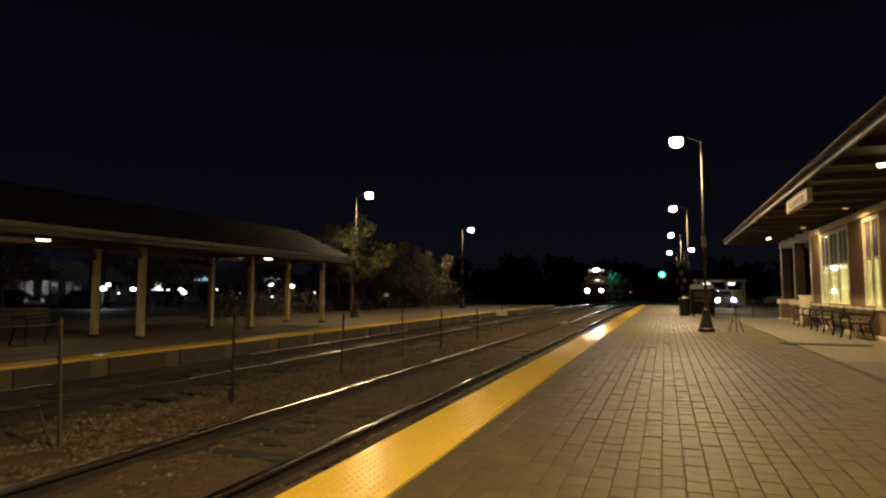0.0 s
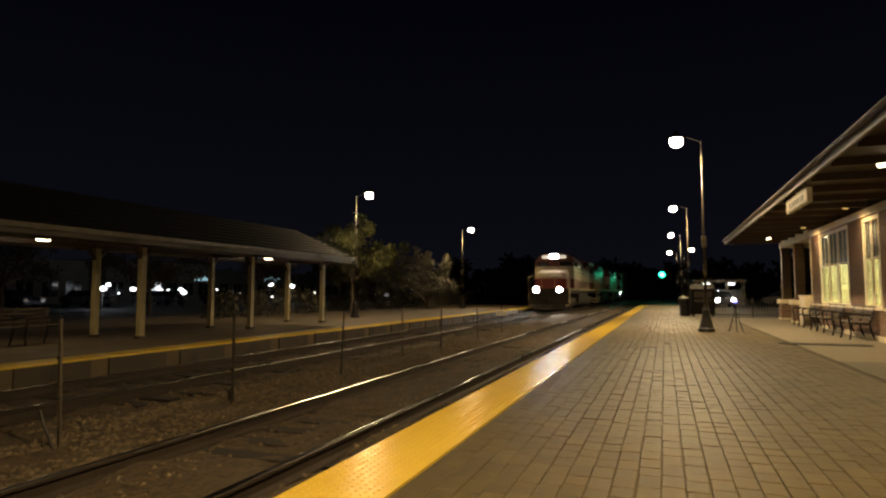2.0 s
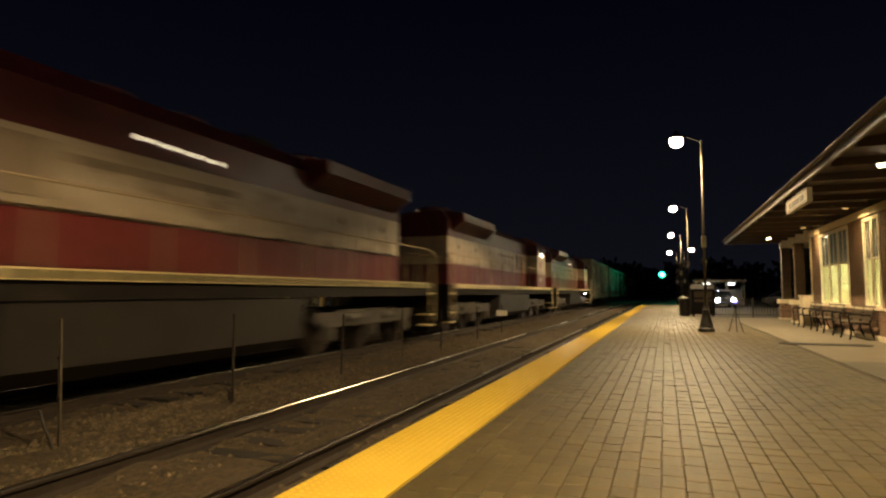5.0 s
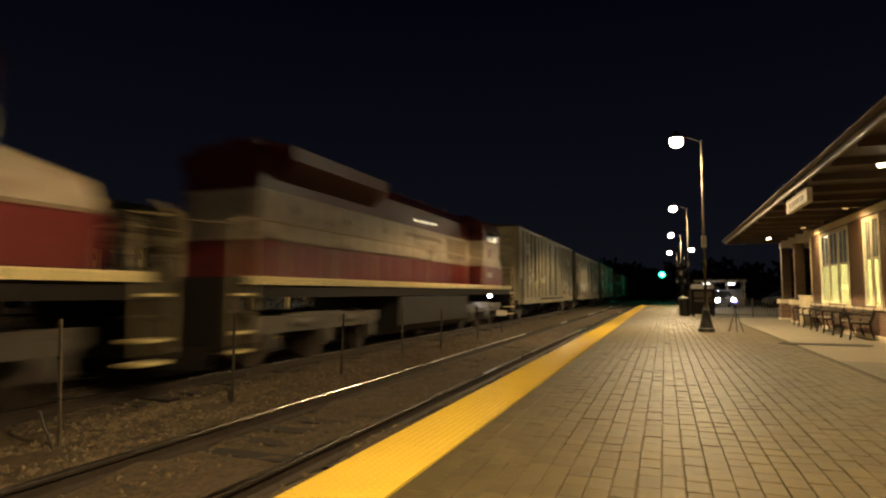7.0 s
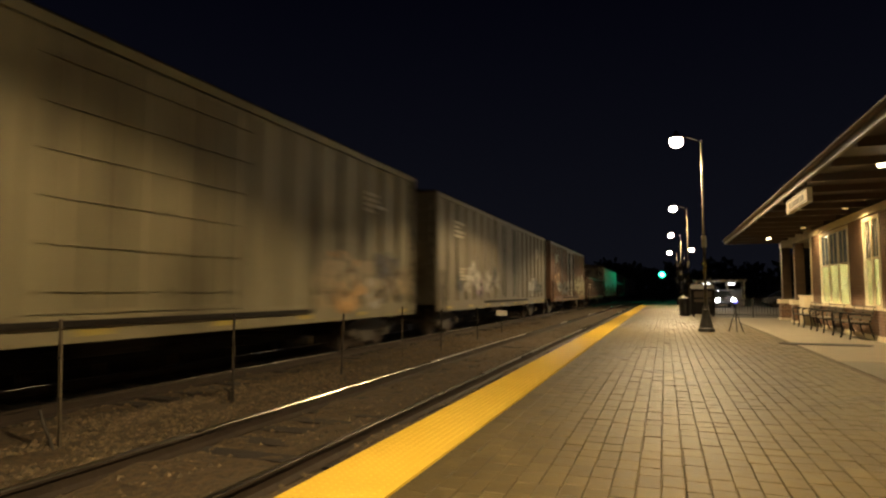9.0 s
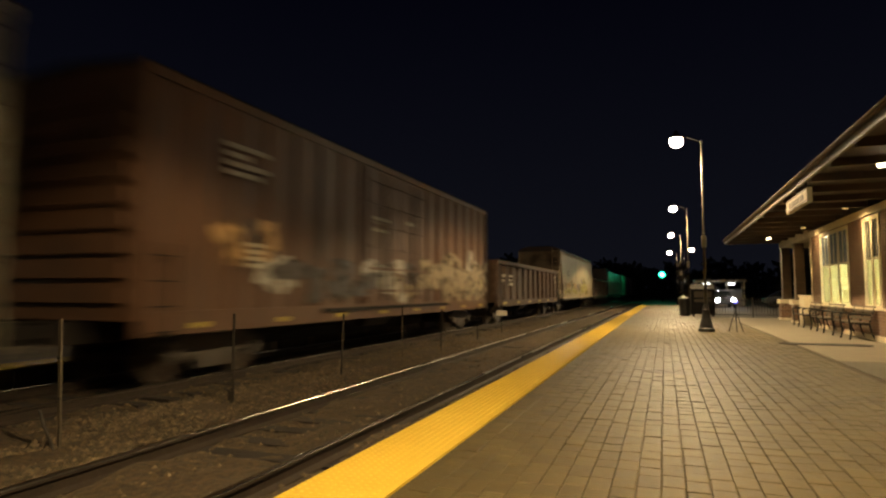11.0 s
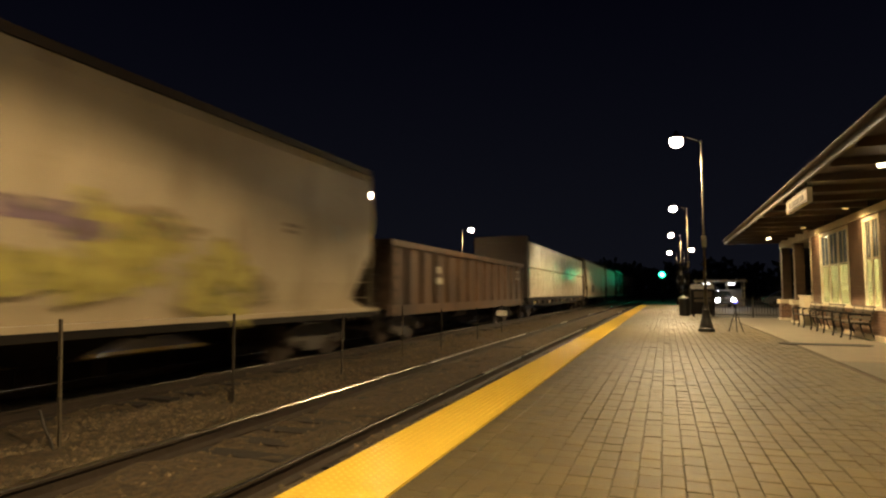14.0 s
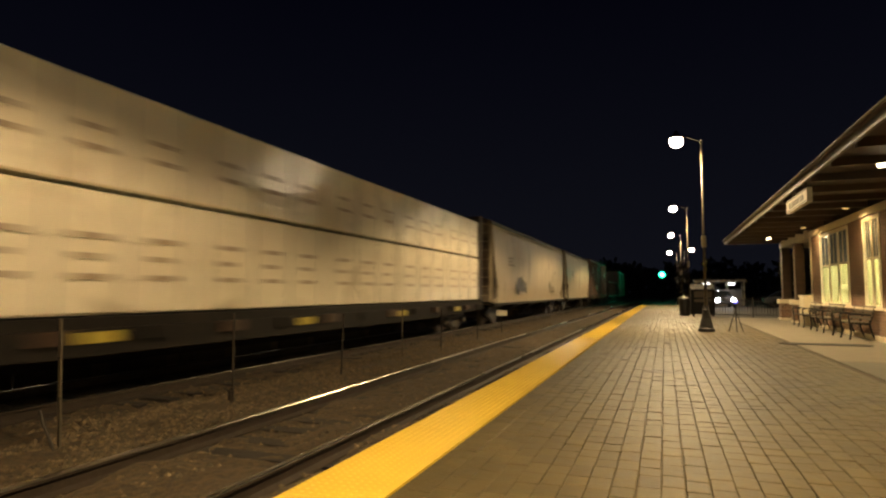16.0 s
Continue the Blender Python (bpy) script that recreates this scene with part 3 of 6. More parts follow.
def station():
    g = bmesh.new()
    w0, w1 = WALL_X, WALL_X + 0.32
    y = WALL_Y0
    for a, b in OPENINGS:
        box(g, w0, y, SILL, w1, a, HEAD)
        y = b
    box(g, w0, y, SILL, w1, WALL_Y1, HEAD)
    box(g, w0, WALL_Y0, HEAD, w1, WALL_Y1, WALL_TOP)
    box(g, w0, WALL_Y0, 0.12, w1, WALL_Y1, SILL - 0.06)
    box(g, w1, WALL_Y1 - 0.32, 0.12, 12.0, WALL_Y1, WALL_TOP)
    structure(part("wall_west", g, BRICK), "brown brick station wall with tall windows", "wall")
    g = bmesh.new()
    box(g, w0 - 0.05, WALL_Y0, SILL - 0.06, w1 - 0.01, WALL_Y1 + 0.05, SILL - 0.001)
    bevel(g, 0.01)
    structure(part("sill_course", g, CREAM), "cream stone sill course along the brick wall", "sill")
    g = bmesh.new()
    box(g, w0 - 0.07, WALL_Y0, -0.02, w1, WALL_Y1 + 0.06, 0.12)
    bevel(g, 0.015)
    structure(part("baseboard", g, CREAM), "cream stone plinth at the foot of the wall", "plinth")
    g = bmesh.new()
    box(g, w0 - 0.06, WALL_Y0, WALL_TOP - 0.16, w0 - 0.003, WALL_Y1 + 0.06, WALL_TOP + 0.03)
    bevel(g, 0.01)
    structure(part("trim", g, CREAM), "cream frieze board under the soffit", "trim")
    g = bmesh.new()
    box(g, w0 - 0.03, WALL_Y1 - 0.10, SILL, w0 - 0.002, WALL_Y1 + 0.03, WALL_TOP - 0.16)
    structure(part("corner_board", g, CREAM), "cream corner board of the brick wall", "trim")
    # windows
    k = 0
    for (a, b), lights in zip(OPENINGS, (3, 2, 3)):
        k += 1
        win = thing("window_%d" % k, "tall cream-framed station window with lit lower curtains", "window", "station windows")
        win["kind"] = "structure"
        x = w0 + 0.0
        boxes("window_frame", CREAM, win, (w0 - 0.02, a, SILL, w0 + 0.10, a + 0.09, HEAD), (w0 - 0.02, b - 0.09, SILL, w0 + 0.10, b, HEAD),
              (w0 - 0.02, a + 0.09, HEAD - 0.10, w0 + 0.10, b - 0.09, HEAD), (w0 - 0.02, a + 0.09, SILL, w0 + 0.10, b - 0.09, SILL + 0.06), b=0.006)
        wd = (b - a - 0.2) / lights
        for i in range(lights):
            c0, c1 = a + 0.1 + i * wd, a + 0.1 + (i + 1) * wd
            if i:
                boxes("mullion", CREAM, win, (w0 - 0.008, c0 - 0.05, SILL + 0.06, w0 + 0.08, c0 + 0.05, HEAD - 0.1), b=0.006)
            mid = SILL + 0.06 + 0.55 * (HEAD - SILL - 0.16)
            e0, e1 = c0 + 0.06, c1 - 0.06
            boxes("sash", CREAM, win, (x, e0, mid - 0.025, x + 0.022, e1, mid + 0.025), (x, e0, SILL + 0.06, x + 0.022, e0 + 0.045, mid - 0.025), (x, e1 - 0.045, SILL + 0.06, x + 0.022, e1, mid - 0.025),
                  (x, e0, mid + 0.025, x + 0.022, e0 + 0.04, HEAD - 0.1), (x, e1 - 0.04, mid + 0.025, x + 0.022, e1, HEAD - 0.1), (x, (e0 + e1) / 2 - 0.012, mid + 0.025, x + 0.022, (e0 + e1) / 2 + 0.012, HEAD - 0.1))
            for z0, z1 in ((SILL + 0.06, mid - 0.025), (mid + 0.025, HEAD - 0.1)):
                o = boxes("pane", PANE, win, (x + 0.008, e0 + 0.045, z0, x + 0.013, e1 - 0.045, z1))
                o.visible_shadow = False
            boxes("blind", BLIND, win, (x + 0.035, e0, mid - 0.02, x + 0.040, e1, HEAD - 0.102))
            g = bmesh.new()
            n = 22
            top = [g.verts.new((x + 0.05 + 0.012 * math.sin(q * 1.35), e0 + (e1 - e0) * q / n, mid - 0.04)) for q in range(n + 1)]
            low = [g.verts.new((x + 0.05 + 0.014 * math.sin(q * 1.35), e0 + (e1 - e0) * q / n, SILL + 0.03)) for q in range(n + 1)]
            for q in range(n):
                g.faces.new((low[q], low[q + 1], top[q + 1], top[q]))
            part("curtain", g, CURTAIN, win, "glowing cream curtain", True)
    # room behind the windows
    g = bmesh.new()
    box(g, w1, WALL_Y0, -0.02, 9.0, WALL_Y1 - 0.33, 0.02)
    structure(part("floor_inside", g, CONCRETE), "plain floor of the waiting room", "floor")
    g = bmesh.new()
    box(g, 9.0, WALL_Y0, 0.02, 9.2, WALL_Y1 - 0.33, WALL_TOP)
    box(g, w1, WALL_Y0 - 0.2, 0.02, 9.0, WALL_Y0, WALL_TOP)
    structure(part("wall_inside", g, PLASTER), "plain inner wall of the waiting room", "wall")
    g = bmesh.new()
    box(g, w1, WALL_Y0, WALL_TOP - 0.12, 9.0, WALL_Y1 - 0.33, WALL_TOP - 0.02)
    structure(part("ceiling_inside", g, PLASTER), "plain ceiling of the waiting room", "ceiling")


station()
for ly in (11.8, 18.0, 21.6):
    lamp("room_light", 7.0, ly, 2.2, 380, (1.0, 0.93, 0.60), 0.2)

EAVE_X, EAVE_Z, ROOF_Y0, ROOF_Y1 = 2.72, 3.45, -8.0, 30.8

SOFFIT_LAMPS = ((3.5, 3.0), (3.53, 12.0), (4.0, 27.0))
WALL_LAMPS = (9.0, 14.2, 18.35, 23.5)
WALLGLOW = glow("wall_lamp_glow", (1.0, 0.66, 0.22), 1.3)


def station_roof():
    t = thing("station_roof", "deep overhanging station roof with pale fascia and brown soffit beams", "roof")
    t["kind"] = "structure"
    g = bmesh.new()
    pts = ((EAVE_X - 0.05, ROOF_Y0, EAVE_Z + 0.19), (12, ROOF_Y0, EAVE_Z + 0.19), (12, ROOF_Y1 + 0.05, EAVE_Z + 0.19), (EAVE_X - 0.05, ROOF_Y1 + 0.05, EAVE_Z + 0.19), (8, ROOF_Y0, 5.1), (8, ROOF_Y1 - 5.3, 5.1))
    vs = [g.verts.new(p) for p in pts]
    for q in ((3, 2, 1, 0), (0, 3, 5, 4), (3, 2, 5), (2, 1, 4, 5), (1, 0, 4)):
        g.faces.new([vs[i] for i in q])
    part("roof_slope", g, SHINGLE, t, "dark shingles")
    boxes("soffit", SOFFIT, t, (EAVE_X + 0.04, ROOF_Y0, EAVE_Z + 0.10, 12, ROOF_Y1, EAVE_Z + 0.17))
    boxes("fascia", FASCIA, t, (EAVE_X - 0.01, ROOF_Y0, EAVE_Z, EAVE_X + 0.036, ROOF_Y1, EAVE_Z + 0.17), b=0.006)
    boxes("fascia", FASCIA, t, (EAVE_X - 0.01, ROOF_Y1 + 0.003, EAVE_Z, 12, ROOF_Y1 + 0.05, EAVE_Z + 0.17), b=0.006)
    g = bmesh.new()
    prism(g, [(EAVE_X - 0.08, EAVE_Z + 0.135), (EAVE_X - 0.02, EAVE_Z + 0.12), (EAVE_X - 0.02, EAVE_Z + 0.17), (EAVE_X - 0.09, EAVE_Z + 0.165)], ROOF_Y0, ROOF_Y1)
    part("gutter", g, BEAM, t, "dark painted gutter")
    for y in np.arange(-6.0, 30.5, 1.5):
        boxes("soffit_beam", BEAM, t, (EAVE_X + 0.06, y - 0.06, EAVE_Z - 0.05, WALL_X - 0.07, y + 0.06, EAVE_Z + 0.097), b=0.01)
    boxes("lower_trim", STEEL, t, (EAVE_X - 0.022, ROOF_Y0, EAVE_Z - 0.002, EAVE_X - 0.011, ROOF_Y1, EAVE_Z + 0.022), label="pale strip along the foot of the fascia")
    boxes("drip_edge", STEEL, t, (EAVE_X - 0.11, ROOF_Y0, EAVE_Z + 0.166, EAVE_X - 0.055, ROOF_Y1, EAVE_Z + 0.178), label="thin metal drip edge under the shingles")
    for x, y in SOFFIT_LAMPS:
        g = bmesh.new()
        lathe(g, x, y, [(0.02, 3.345), (0.05, 3.35), (0.07, 3.37), (0.07, 3.399)], 16)
        o = part("ceiling_lamp", g, BULB_SMALL, t, "glowing round soffit lamp", True)
    for y in WALL_LAMPS:
        lf = boxes("wall_lamp", BLACKIRON, t, (4.48, y - 0.09, 3.44, 4.62, y + 0.09, 3.548), b=0.012)
        boxes("diffuser", WALLGLOW, lf, (4.495, y - 0.075, 3.425, 4.605, y + 0.075, 3.439), label="warm glowing diffuser")
    return t


station_roof()
for lx, ly in SOFFIT_LAMPS:
    spot("soffit_light", lx, ly, 3.32, 150, WARMER, 172)
for ly in WALL_LAMPS:
    spot("wall_lamp_light", 4.55, ly, 3.40, 160, WARMER, 168)


def porch():
    """Open end of the station: brick piers with cream caps and dark posts under the roof."""
    for x, y in ((5.1, 30.2), (5.1, 27.4), (7.6, 30.2)):
        t = thing("porch_pier", "brick pier with cream cap and dark square post", "pier", "porch piers", pose(x, y, 0))
        boxes("pier", BRICK, t, (-0.28, -0.28, 0, 0.28, 0.28, 0.72))
        boxes("pier_cap", CREAM, t, (-0.34, -0.34, 0.72, 0.34, 0.34, 0.90), b=0.02)
        boxes("pier_foot", CREAM, t, (-0.31, -0.31, 0, 0.31, 0.31, 0.09), b=0.01)
        boxes("post", BEAM, t, (-0.17, -0.17, 0.90, 0.17, 0.17, 3.18), b=0.015)
    t = thing("porch_beam", "pale painted beam under the end of the roof", "beam")
    boxes("beam", CREAM, t, (4.92, WALL_Y1 + 0.06, 3.18, 5.28, 30.5, 3.50), b=0.01)
    boxes("beam", CREAM, t, (5.28, 30.0, 3.18, 12, 30.4, 3.50), b=0.01)
    t = thing("utility_box", "beige metal utility cabinet against the station corner", "cabinet", "", pose(5.05, 25.3, 0))
    g = bmesh.new()
    box(g, -0.3, -0.45, 0, 0.3, 0.45, 1.05)
    bevel(g, 0.02)
    part("body", g, CREAM, t)
    boxes("lid", CREAM, t, (-0.33, -0.48, 1.05, 0.33, 0.48, 1.10), b=0.01)
    boxes("door", CREAM, t, (-0.315, -0.38, 0.1, -0.30, 0.38, 0.98), b=0.004)


porch()

# hanging sign under the eave
sg = thing("station_sign", "cream hanging station name sign with dark border", "sign", "", pose(2.80, 14.83, 3.05))
g = bmesh.new()
box(g, -0.05, -1.07, 0, 0.05, 1.07, 0.29)
bevel(g, 0.01)
board = part("board", g, CREAM, sg)
DARKLETTER = pmat("dark_letters", (0.09, 0.075, 0.05), (0.06, 0.05, 0.035), 0.6)
for e in (-1, 1):
    boxes("border", DARKLETTER, board, (e * 0.051 - 0.003, -1.03, 0.02, e * 0.051 + 0.003, 1.03, 0.035), (e * 0.051 - 0.003, -1.03, 0.255, e * 0.051 + 0.003, 1.03, 0.27))
    for q, wdt in enumerate((0.13, 0.1, 0.14, 0.11, 0.13, 0.1, 0.12)):
        yy = -0.76 + q * 0.225
        boxes("writing_bar", DARKLETTER, board, (e * 0.051 - 0.003, yy, 0.075, e * 0.051 + 0.003, yy + wdt, 0.195))
bars("hanger", BLACKIRON, sg, 0.012, [(0, -0.8, 0.29), (0, -0.8, 0.45)], [(0, 0.8, 0.29), (0, 0.8, 0.45)])


BENCHWOOD = pmat("bench_slats", (0.10, 0.075, 0.05), (0.055, 0.04, 0.027), 0.5, 0, 3, 50, 0.15, stretch=(4, 0.4, 4))


def bench():
    t = thing("park_bench", "dark slatted park bench with cast arms beside the station wall", "bench", "platform benches")
    for y in (-0.82, 0.0, 0.82):
        bars("leg_frame", BLACKIRON, t, 0.022, [(-0.28, y, 0), (-0.24, y, 0.18), (-0.27, y, 0.42), (0.16, y, 0.40), (0.30, y, 0.85)], [(0.28, y, 0), (0.20, y, 0.2), (0.16, y, 0.40)],
             [(-0.27, y, 0.42), (-0.29, y, 0.62), (-0.2, y, 0.66), (0.2, y, 0.63)])
    for q in range(5):
        boxes("seat_slat", BENCHWOOD, t, (-0.26 + q * 0.088, -0.9, 0.425, -0.19 + q * 0.088, 0.9, 0.452), b=0.006)
    for q in range(4):
        z = 0.50 + q * 0.095
        x = 0.175 + q * 0.032
        boxes("back_slat", BENCHWOOD, t, (x, -0.9, z, x + 0.025, 0.9, z + 0.07), b=0.006)
    return t


b0 = bench()
b0.matrix_basis = pose(4.68, 18.75, 0)
for yy in (21.45, 24.15):
    copy_thing(b0, pose(4.68, yy, 0))
fb = copy_thing(b0, pose(-14.0, 9.5, FAR_Z, 0, 0, 180))
fb["label"] = "dim wooden bench under the far canopy"

# shadow across the walk, built as a thin dark sheet
SHADOWDARK = pmat("shadow_dark", (0.018, 0.015, 0.012), (0.010, 0.008, 0.007), 0.9, 0, 5, 90, 0.4)
mt = thing("floor_mat", "long dark sheet standing in for a shadow across the concrete walk", "mat", "", pose(3.45, 16.05, 0.002))
g = bmesh.new()
hull(g, [(x, y, z) for z in (0.0, 0.014) for x, y in ((-0.95, 0.0), (-0.80, -0.26), (0.80, -0.26), (0.95, 0.0), (0.80, 0.26), (-0.80, 0.26))])
part("mat", g, SHADOWDARK, mt)

# tripod with a small camera
tp = thing("tripod", "black photo tripod with small camera standing on the pavers", "tripod", "", pose(2.02, 20.2, 0))
for a in (0.5, 2.6, 4.7):
    bars("leg", BLACKIRON, tp, 0.014, [(0.23 * math.cos(a), 0.23 * math.sin(a), 0), (0.03 * math.cos(a), 0.03 * math.sin(a), 0.62)])
bars("column", BLACKIRON, tp, 0.018, [(0, 0, 0.35), (0, 0, 0.86)])
g = bmesh.new()
box(g, -0.07, -0.05, 0.86, 0.07, 0.05, 0.97)
bevel(g, 0.012)
dv = part("camera_body", g, BLACKIRON, tp)
boxes("screen", glow("blue_screen", (0.12, 0.12, 1.0), 3.0), dv, (-0.045, -0.054, 0.885, 0.045, -0.0505, 0.945))

# iron fence, bin and cabinet at the end of the paved part
fc = thing("iron_fence", "black iron picket fence closing the platform", "fence", "", pose(0, 31.6, 0))
for q in range(32):
    bars("picket", BLACKIRON, fc, 0.011, [(2.0 + q * 0.12, 0, 0.02), (2.0 + q * 0.12, 0, 0.92)], seg=5)
bars("rail", BLACKIRON, fc, 0.018, [(1.95, 0, 0.14), (5.85, 0, 0.14)])
bars("rail", BLACKIRON, fc, 0.018, [(1.95, 0, 0.80), (5.85, 0, 0.80)])
for x in (2.0, 3.9, 5.8):
    boxes("fence_post", BLACKIRON, fc, (x - 0.03, -0.03, 0, x + 0.03, 0.03, 1.0))
kb = thing("information_kiosk", "dark upright information cabinet with sloped lid", "kiosk", "", pose(1.78, 32.6, 0))
g = bmesh.new()
hull(g, [(x, y, z) for x in (-0.55, 0.55) for y, z in ((-0.35, 0.12), (0.35, 0.12), (-0.35, 1.35), (0.35, 1.62))])
bevel(g, 0.03)
part("body", g, KIOSK, kb)
for x in (-0.45, 0.45):
    boxes("foot", BLACKIRON, kb, (x - 0.05, -0.3, 0, x + 0.05, 0.3, 0.13))
boxes("notice", KERB, kb, (-0.4, -0.37, 0.95, 0.4, -0.356, 1.25), (-0.4, -0.37, 0.72, 0.4, -0.356, 0.86))
lb = thing("litter_bin", "dark slatted litter bin on the platform", "bin", "", pose(0.95, 33.2, 0))
g = bmesh.new()
lathe(g, 0, 0, [(0.22, 0), (0.26, 0.05), (0.28, 0.8), (0.30, 0.83), (0.27, 0.9), (0.12, 0.98)], 14)
part("body", g, BLACKIRON, lb)

# signal by the line
sm = thing("railway_signal", "tall dark railway signal showing a bright green light", "signal", "", pose(-0.35, 112, 0))
bars("mast", BLACKIRON, sm, 0.09, [(0, 0.25, -0.5), (0, 0.25, 5.4)])
g = bmesh.new()
tube(g, (0, 0, 4.3), (0, 0.06, 4.3), 0.75, seg=18)
part("target", g, BLACKIRON, sm)
g = bmesh.new()
tube(g, (0, -0.05, 4.3), (0, -0.01, 4.3), 0.40, seg=16)
part("lens", g, GREEN, sm, "bright green lens")
# added glowing ring: the halo of the green light, built as a disc
g = bmesh.new()
tube(g, (0, -0.008, 4.3), (0, -0.002, 4.3), 0.62, seg=20)
part("lens_halo", g, glow("green_halo_glow", (0.01, 0.75, 0.36), 0.9), sm, "green glowing ring standing in for the halo round the lens")
bars("ladder", BLACKIRON, sm, 0.02, [(-0.2, 0.45, -0.5), (-0.2, 0.45, 4.6)], [(0.2, 0.45, -0.5), (0.2, 0.45, 4.6)])

# ======== the train ========
# Every car stands with its front coupler at the origin of its space, y to its rear, z = 0 on the rail.
RED = pmat("red_paint", (0.145, 0.021, 0.019), (0.100, 0.015, 0.014), 0.38, 0, 1.5, 30, 0.04, dirt=(0.075, 0.022, 0.016), dirt_scale=1.1, dirt_at=0.60, stretch=(1, 0.5, 1.6))
MAROON = pmat("dark_red_paint", (0.080, 0.012, 0.010), (0.048, 0.008, 0.007), 0.4, 0, 1.5, 30, 0.04, dirt=(0.030, 0.010, 0.009), dirt_scale=1.0, dirt_at=0.55)
WHITE = pmat("dirty_white_paint", (0.42, 0.35, 0.26), (0.29, 0.24, 0.175), 0.42, 0, 1.2, 30, 0.04, dirt=(0.20, 0.15, 0.10), dirt_scale=1.3, dirt_at=0.55, stretch=(1, 0.6, 2))
STRIPE = pmat("reflective_stripe", (0.78, 0.66, 0.34), (0.64, 0.53, 0.25), 0.35, 0, 2, 40, 0.03)
REFLECT = pmat("yellow_reflector", (0.46, 0.36, 0.06), (0.36, 0.28, 0.045), 0.35, 0, 4, 40, 0.03)
UNDER = pmat("underframe_black", (0.018, 0.014, 0.011), (0.008, 0.007, 0.006), 0.7, 0.0, 4, 50, 0.2, spec=0.2, dirt=(0.035, 0.026, 0.017), dirt_scale=2, dirt_at=0.58)
TANK = pmat("fuel_tank_grime", (0.030, 0.025, 0.019), (0.015, 0.012, 0.010), 0.5, 0.0, 2, 40, 0.15)
TRUCK = pmat("truck_casting", (0.085, 0.072, 0.056), (0.042, 0.035, 0.027), 0.6, 0.1, 3, 40, 0.25, dirt=(0.030, 0.024, 0.018), dirt_scale=2, dirt_at=0.55)
WHEEL = pmat("wheel_steel", (0.10, 0.075, 0.055), (0.05, 0.038, 0.028), 0.5, 0.7, 5, 50, 0.15)
DARKGLASS = pmat("dark_glass", (0.012, 0.014, 0.016), (0.008, 0.009, 0.01), 0.06, 0, 2, 20, 0)
HANDRAIL = pmat("handrail_paint", (0.42, 0.34, 0.20), (0.26, 0.20, 0.12), 0.45, 0.1, 8, 60, 0.05)
BOXGREY = pmat("boxcar_olive_grey", (0.23, 0.205, 0.125), (0.15, 0.13, 0.08), 0.5, 0, 0.9, 18, 0.06, stretch=(1, 2.2, 0.5), dirt=(0.075, 0.062, 0.038), dirt_scale=0.8, dirt_at=0.53)
BOXGREY2 = pmat("boxcar_dull_grey", (0.19, 0.17, 0.125), (0.125, 0.11, 0.08), 0.5, 0, 0.9, 18, 0.06, stretch=(1, 2.2, 0.5), dirt=(0.10, 0.08, 0.055), dirt_scale=0.9, dirt_at=0.53)
BOXBROWN = pmat("boxcar_brown", (0.130, 0.066, 0.034), (0.080, 0.041, 0.022), 0.5, 0, 0.9, 18, 0.06, stretch=(1, 2.0, 0.5), dirt=(0.06, 0.036, 0.024), dirt_scale=0.8, dirt_at=0.56)
GONBROWN = pmat("gondola_brown", (0.068, 0.036, 0.018), (0.040, 0.021, 0.011), 0.6, 0, 1.2, 24, 0.12, stretch=(1, 2.0, 0.6), dirt=(0.045, 0.03, 0.02), dirt_scale=1.0, dirt_at=0.54)
DARKBROWN = pmat("bulkhead_brown", (0.045, 0.026, 0.016), (0.026, 0.016, 0.010), 0.6, 0, 1.2, 24, 0.12)
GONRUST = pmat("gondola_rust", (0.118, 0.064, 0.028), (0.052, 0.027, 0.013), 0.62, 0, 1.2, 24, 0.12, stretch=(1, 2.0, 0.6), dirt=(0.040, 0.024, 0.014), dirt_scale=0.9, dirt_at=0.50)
HOPPER = pmat("hopper_grey", (0.46, 0.385, 0.265), (0.34, 0.28, 0.185), 0.45, 0, 0.8, 18, 0.05, stretch=(1, 1.6, 0.7), dirt=(0.20, 0.15, 0.095), dirt_scale=0.7, dirt_at=0.57)
WRAP = pmat("lumber_wrap", (0.84, 0.76, 0.60), (0.70, 0.63, 0.48), 0.13, 0, 1.4, 9, 0.85, dirt=(0.40, 0.33, 0.22), dirt_scale=1.1, dirt_at=0.60, bump_dist=0.03)
WRAPINK = pmat("wrap_print", (0.40, 0.31, 0.22), (0.33, 0.25, 0.17), 0.5, 0, 6, 40, 0.05)
FADED = pmat("faded_stencil", (0.22, 0.17, 0.115), (0.17, 0.13, 0.09), 0.5, 0, 7, 50, 0.03)
PALE = pmat("pale_stencil", (0.44, 0.40, 0.31), (0.32, 0.29, 0.225), 0.5, 0, 7, 50, 0.03)
SPRAY = [pmat("spray_" + n, c, tuple(0.7 * q for q in c), 0.45, 0, 2.5, 30, 0.03, spray=3.2) for n, c in
         (("cream", (0.27, 0.21, 0.12)), ("yellow", (0.44, 0.38, 0.10)), ("white", (0.42, 0.39, 0.33)), ("violet", (0.22, 0.15, 0.20)), ("orange", (0.50, 0.30, 0.12)), ("dark", (0.06, 0.05, 0.045)))]
HEADLIGHT = glow("headlight_glow", (1.0, 0.97, 0.92), 550)
DITCH = glow("ditch_light_glow", (1.0, 0.97, 0.92), 550)
NUMLIT = glow("number_board_glow", (1.0, 0.90, 0.72), 0.9)
STEPLIGHT = glow("step_light_glow", (0.95, 0.97, 1.0), 160)
SMALLLIT = glow("engine_room_glow", (1.0, 0.84, 0.55), 2.4)


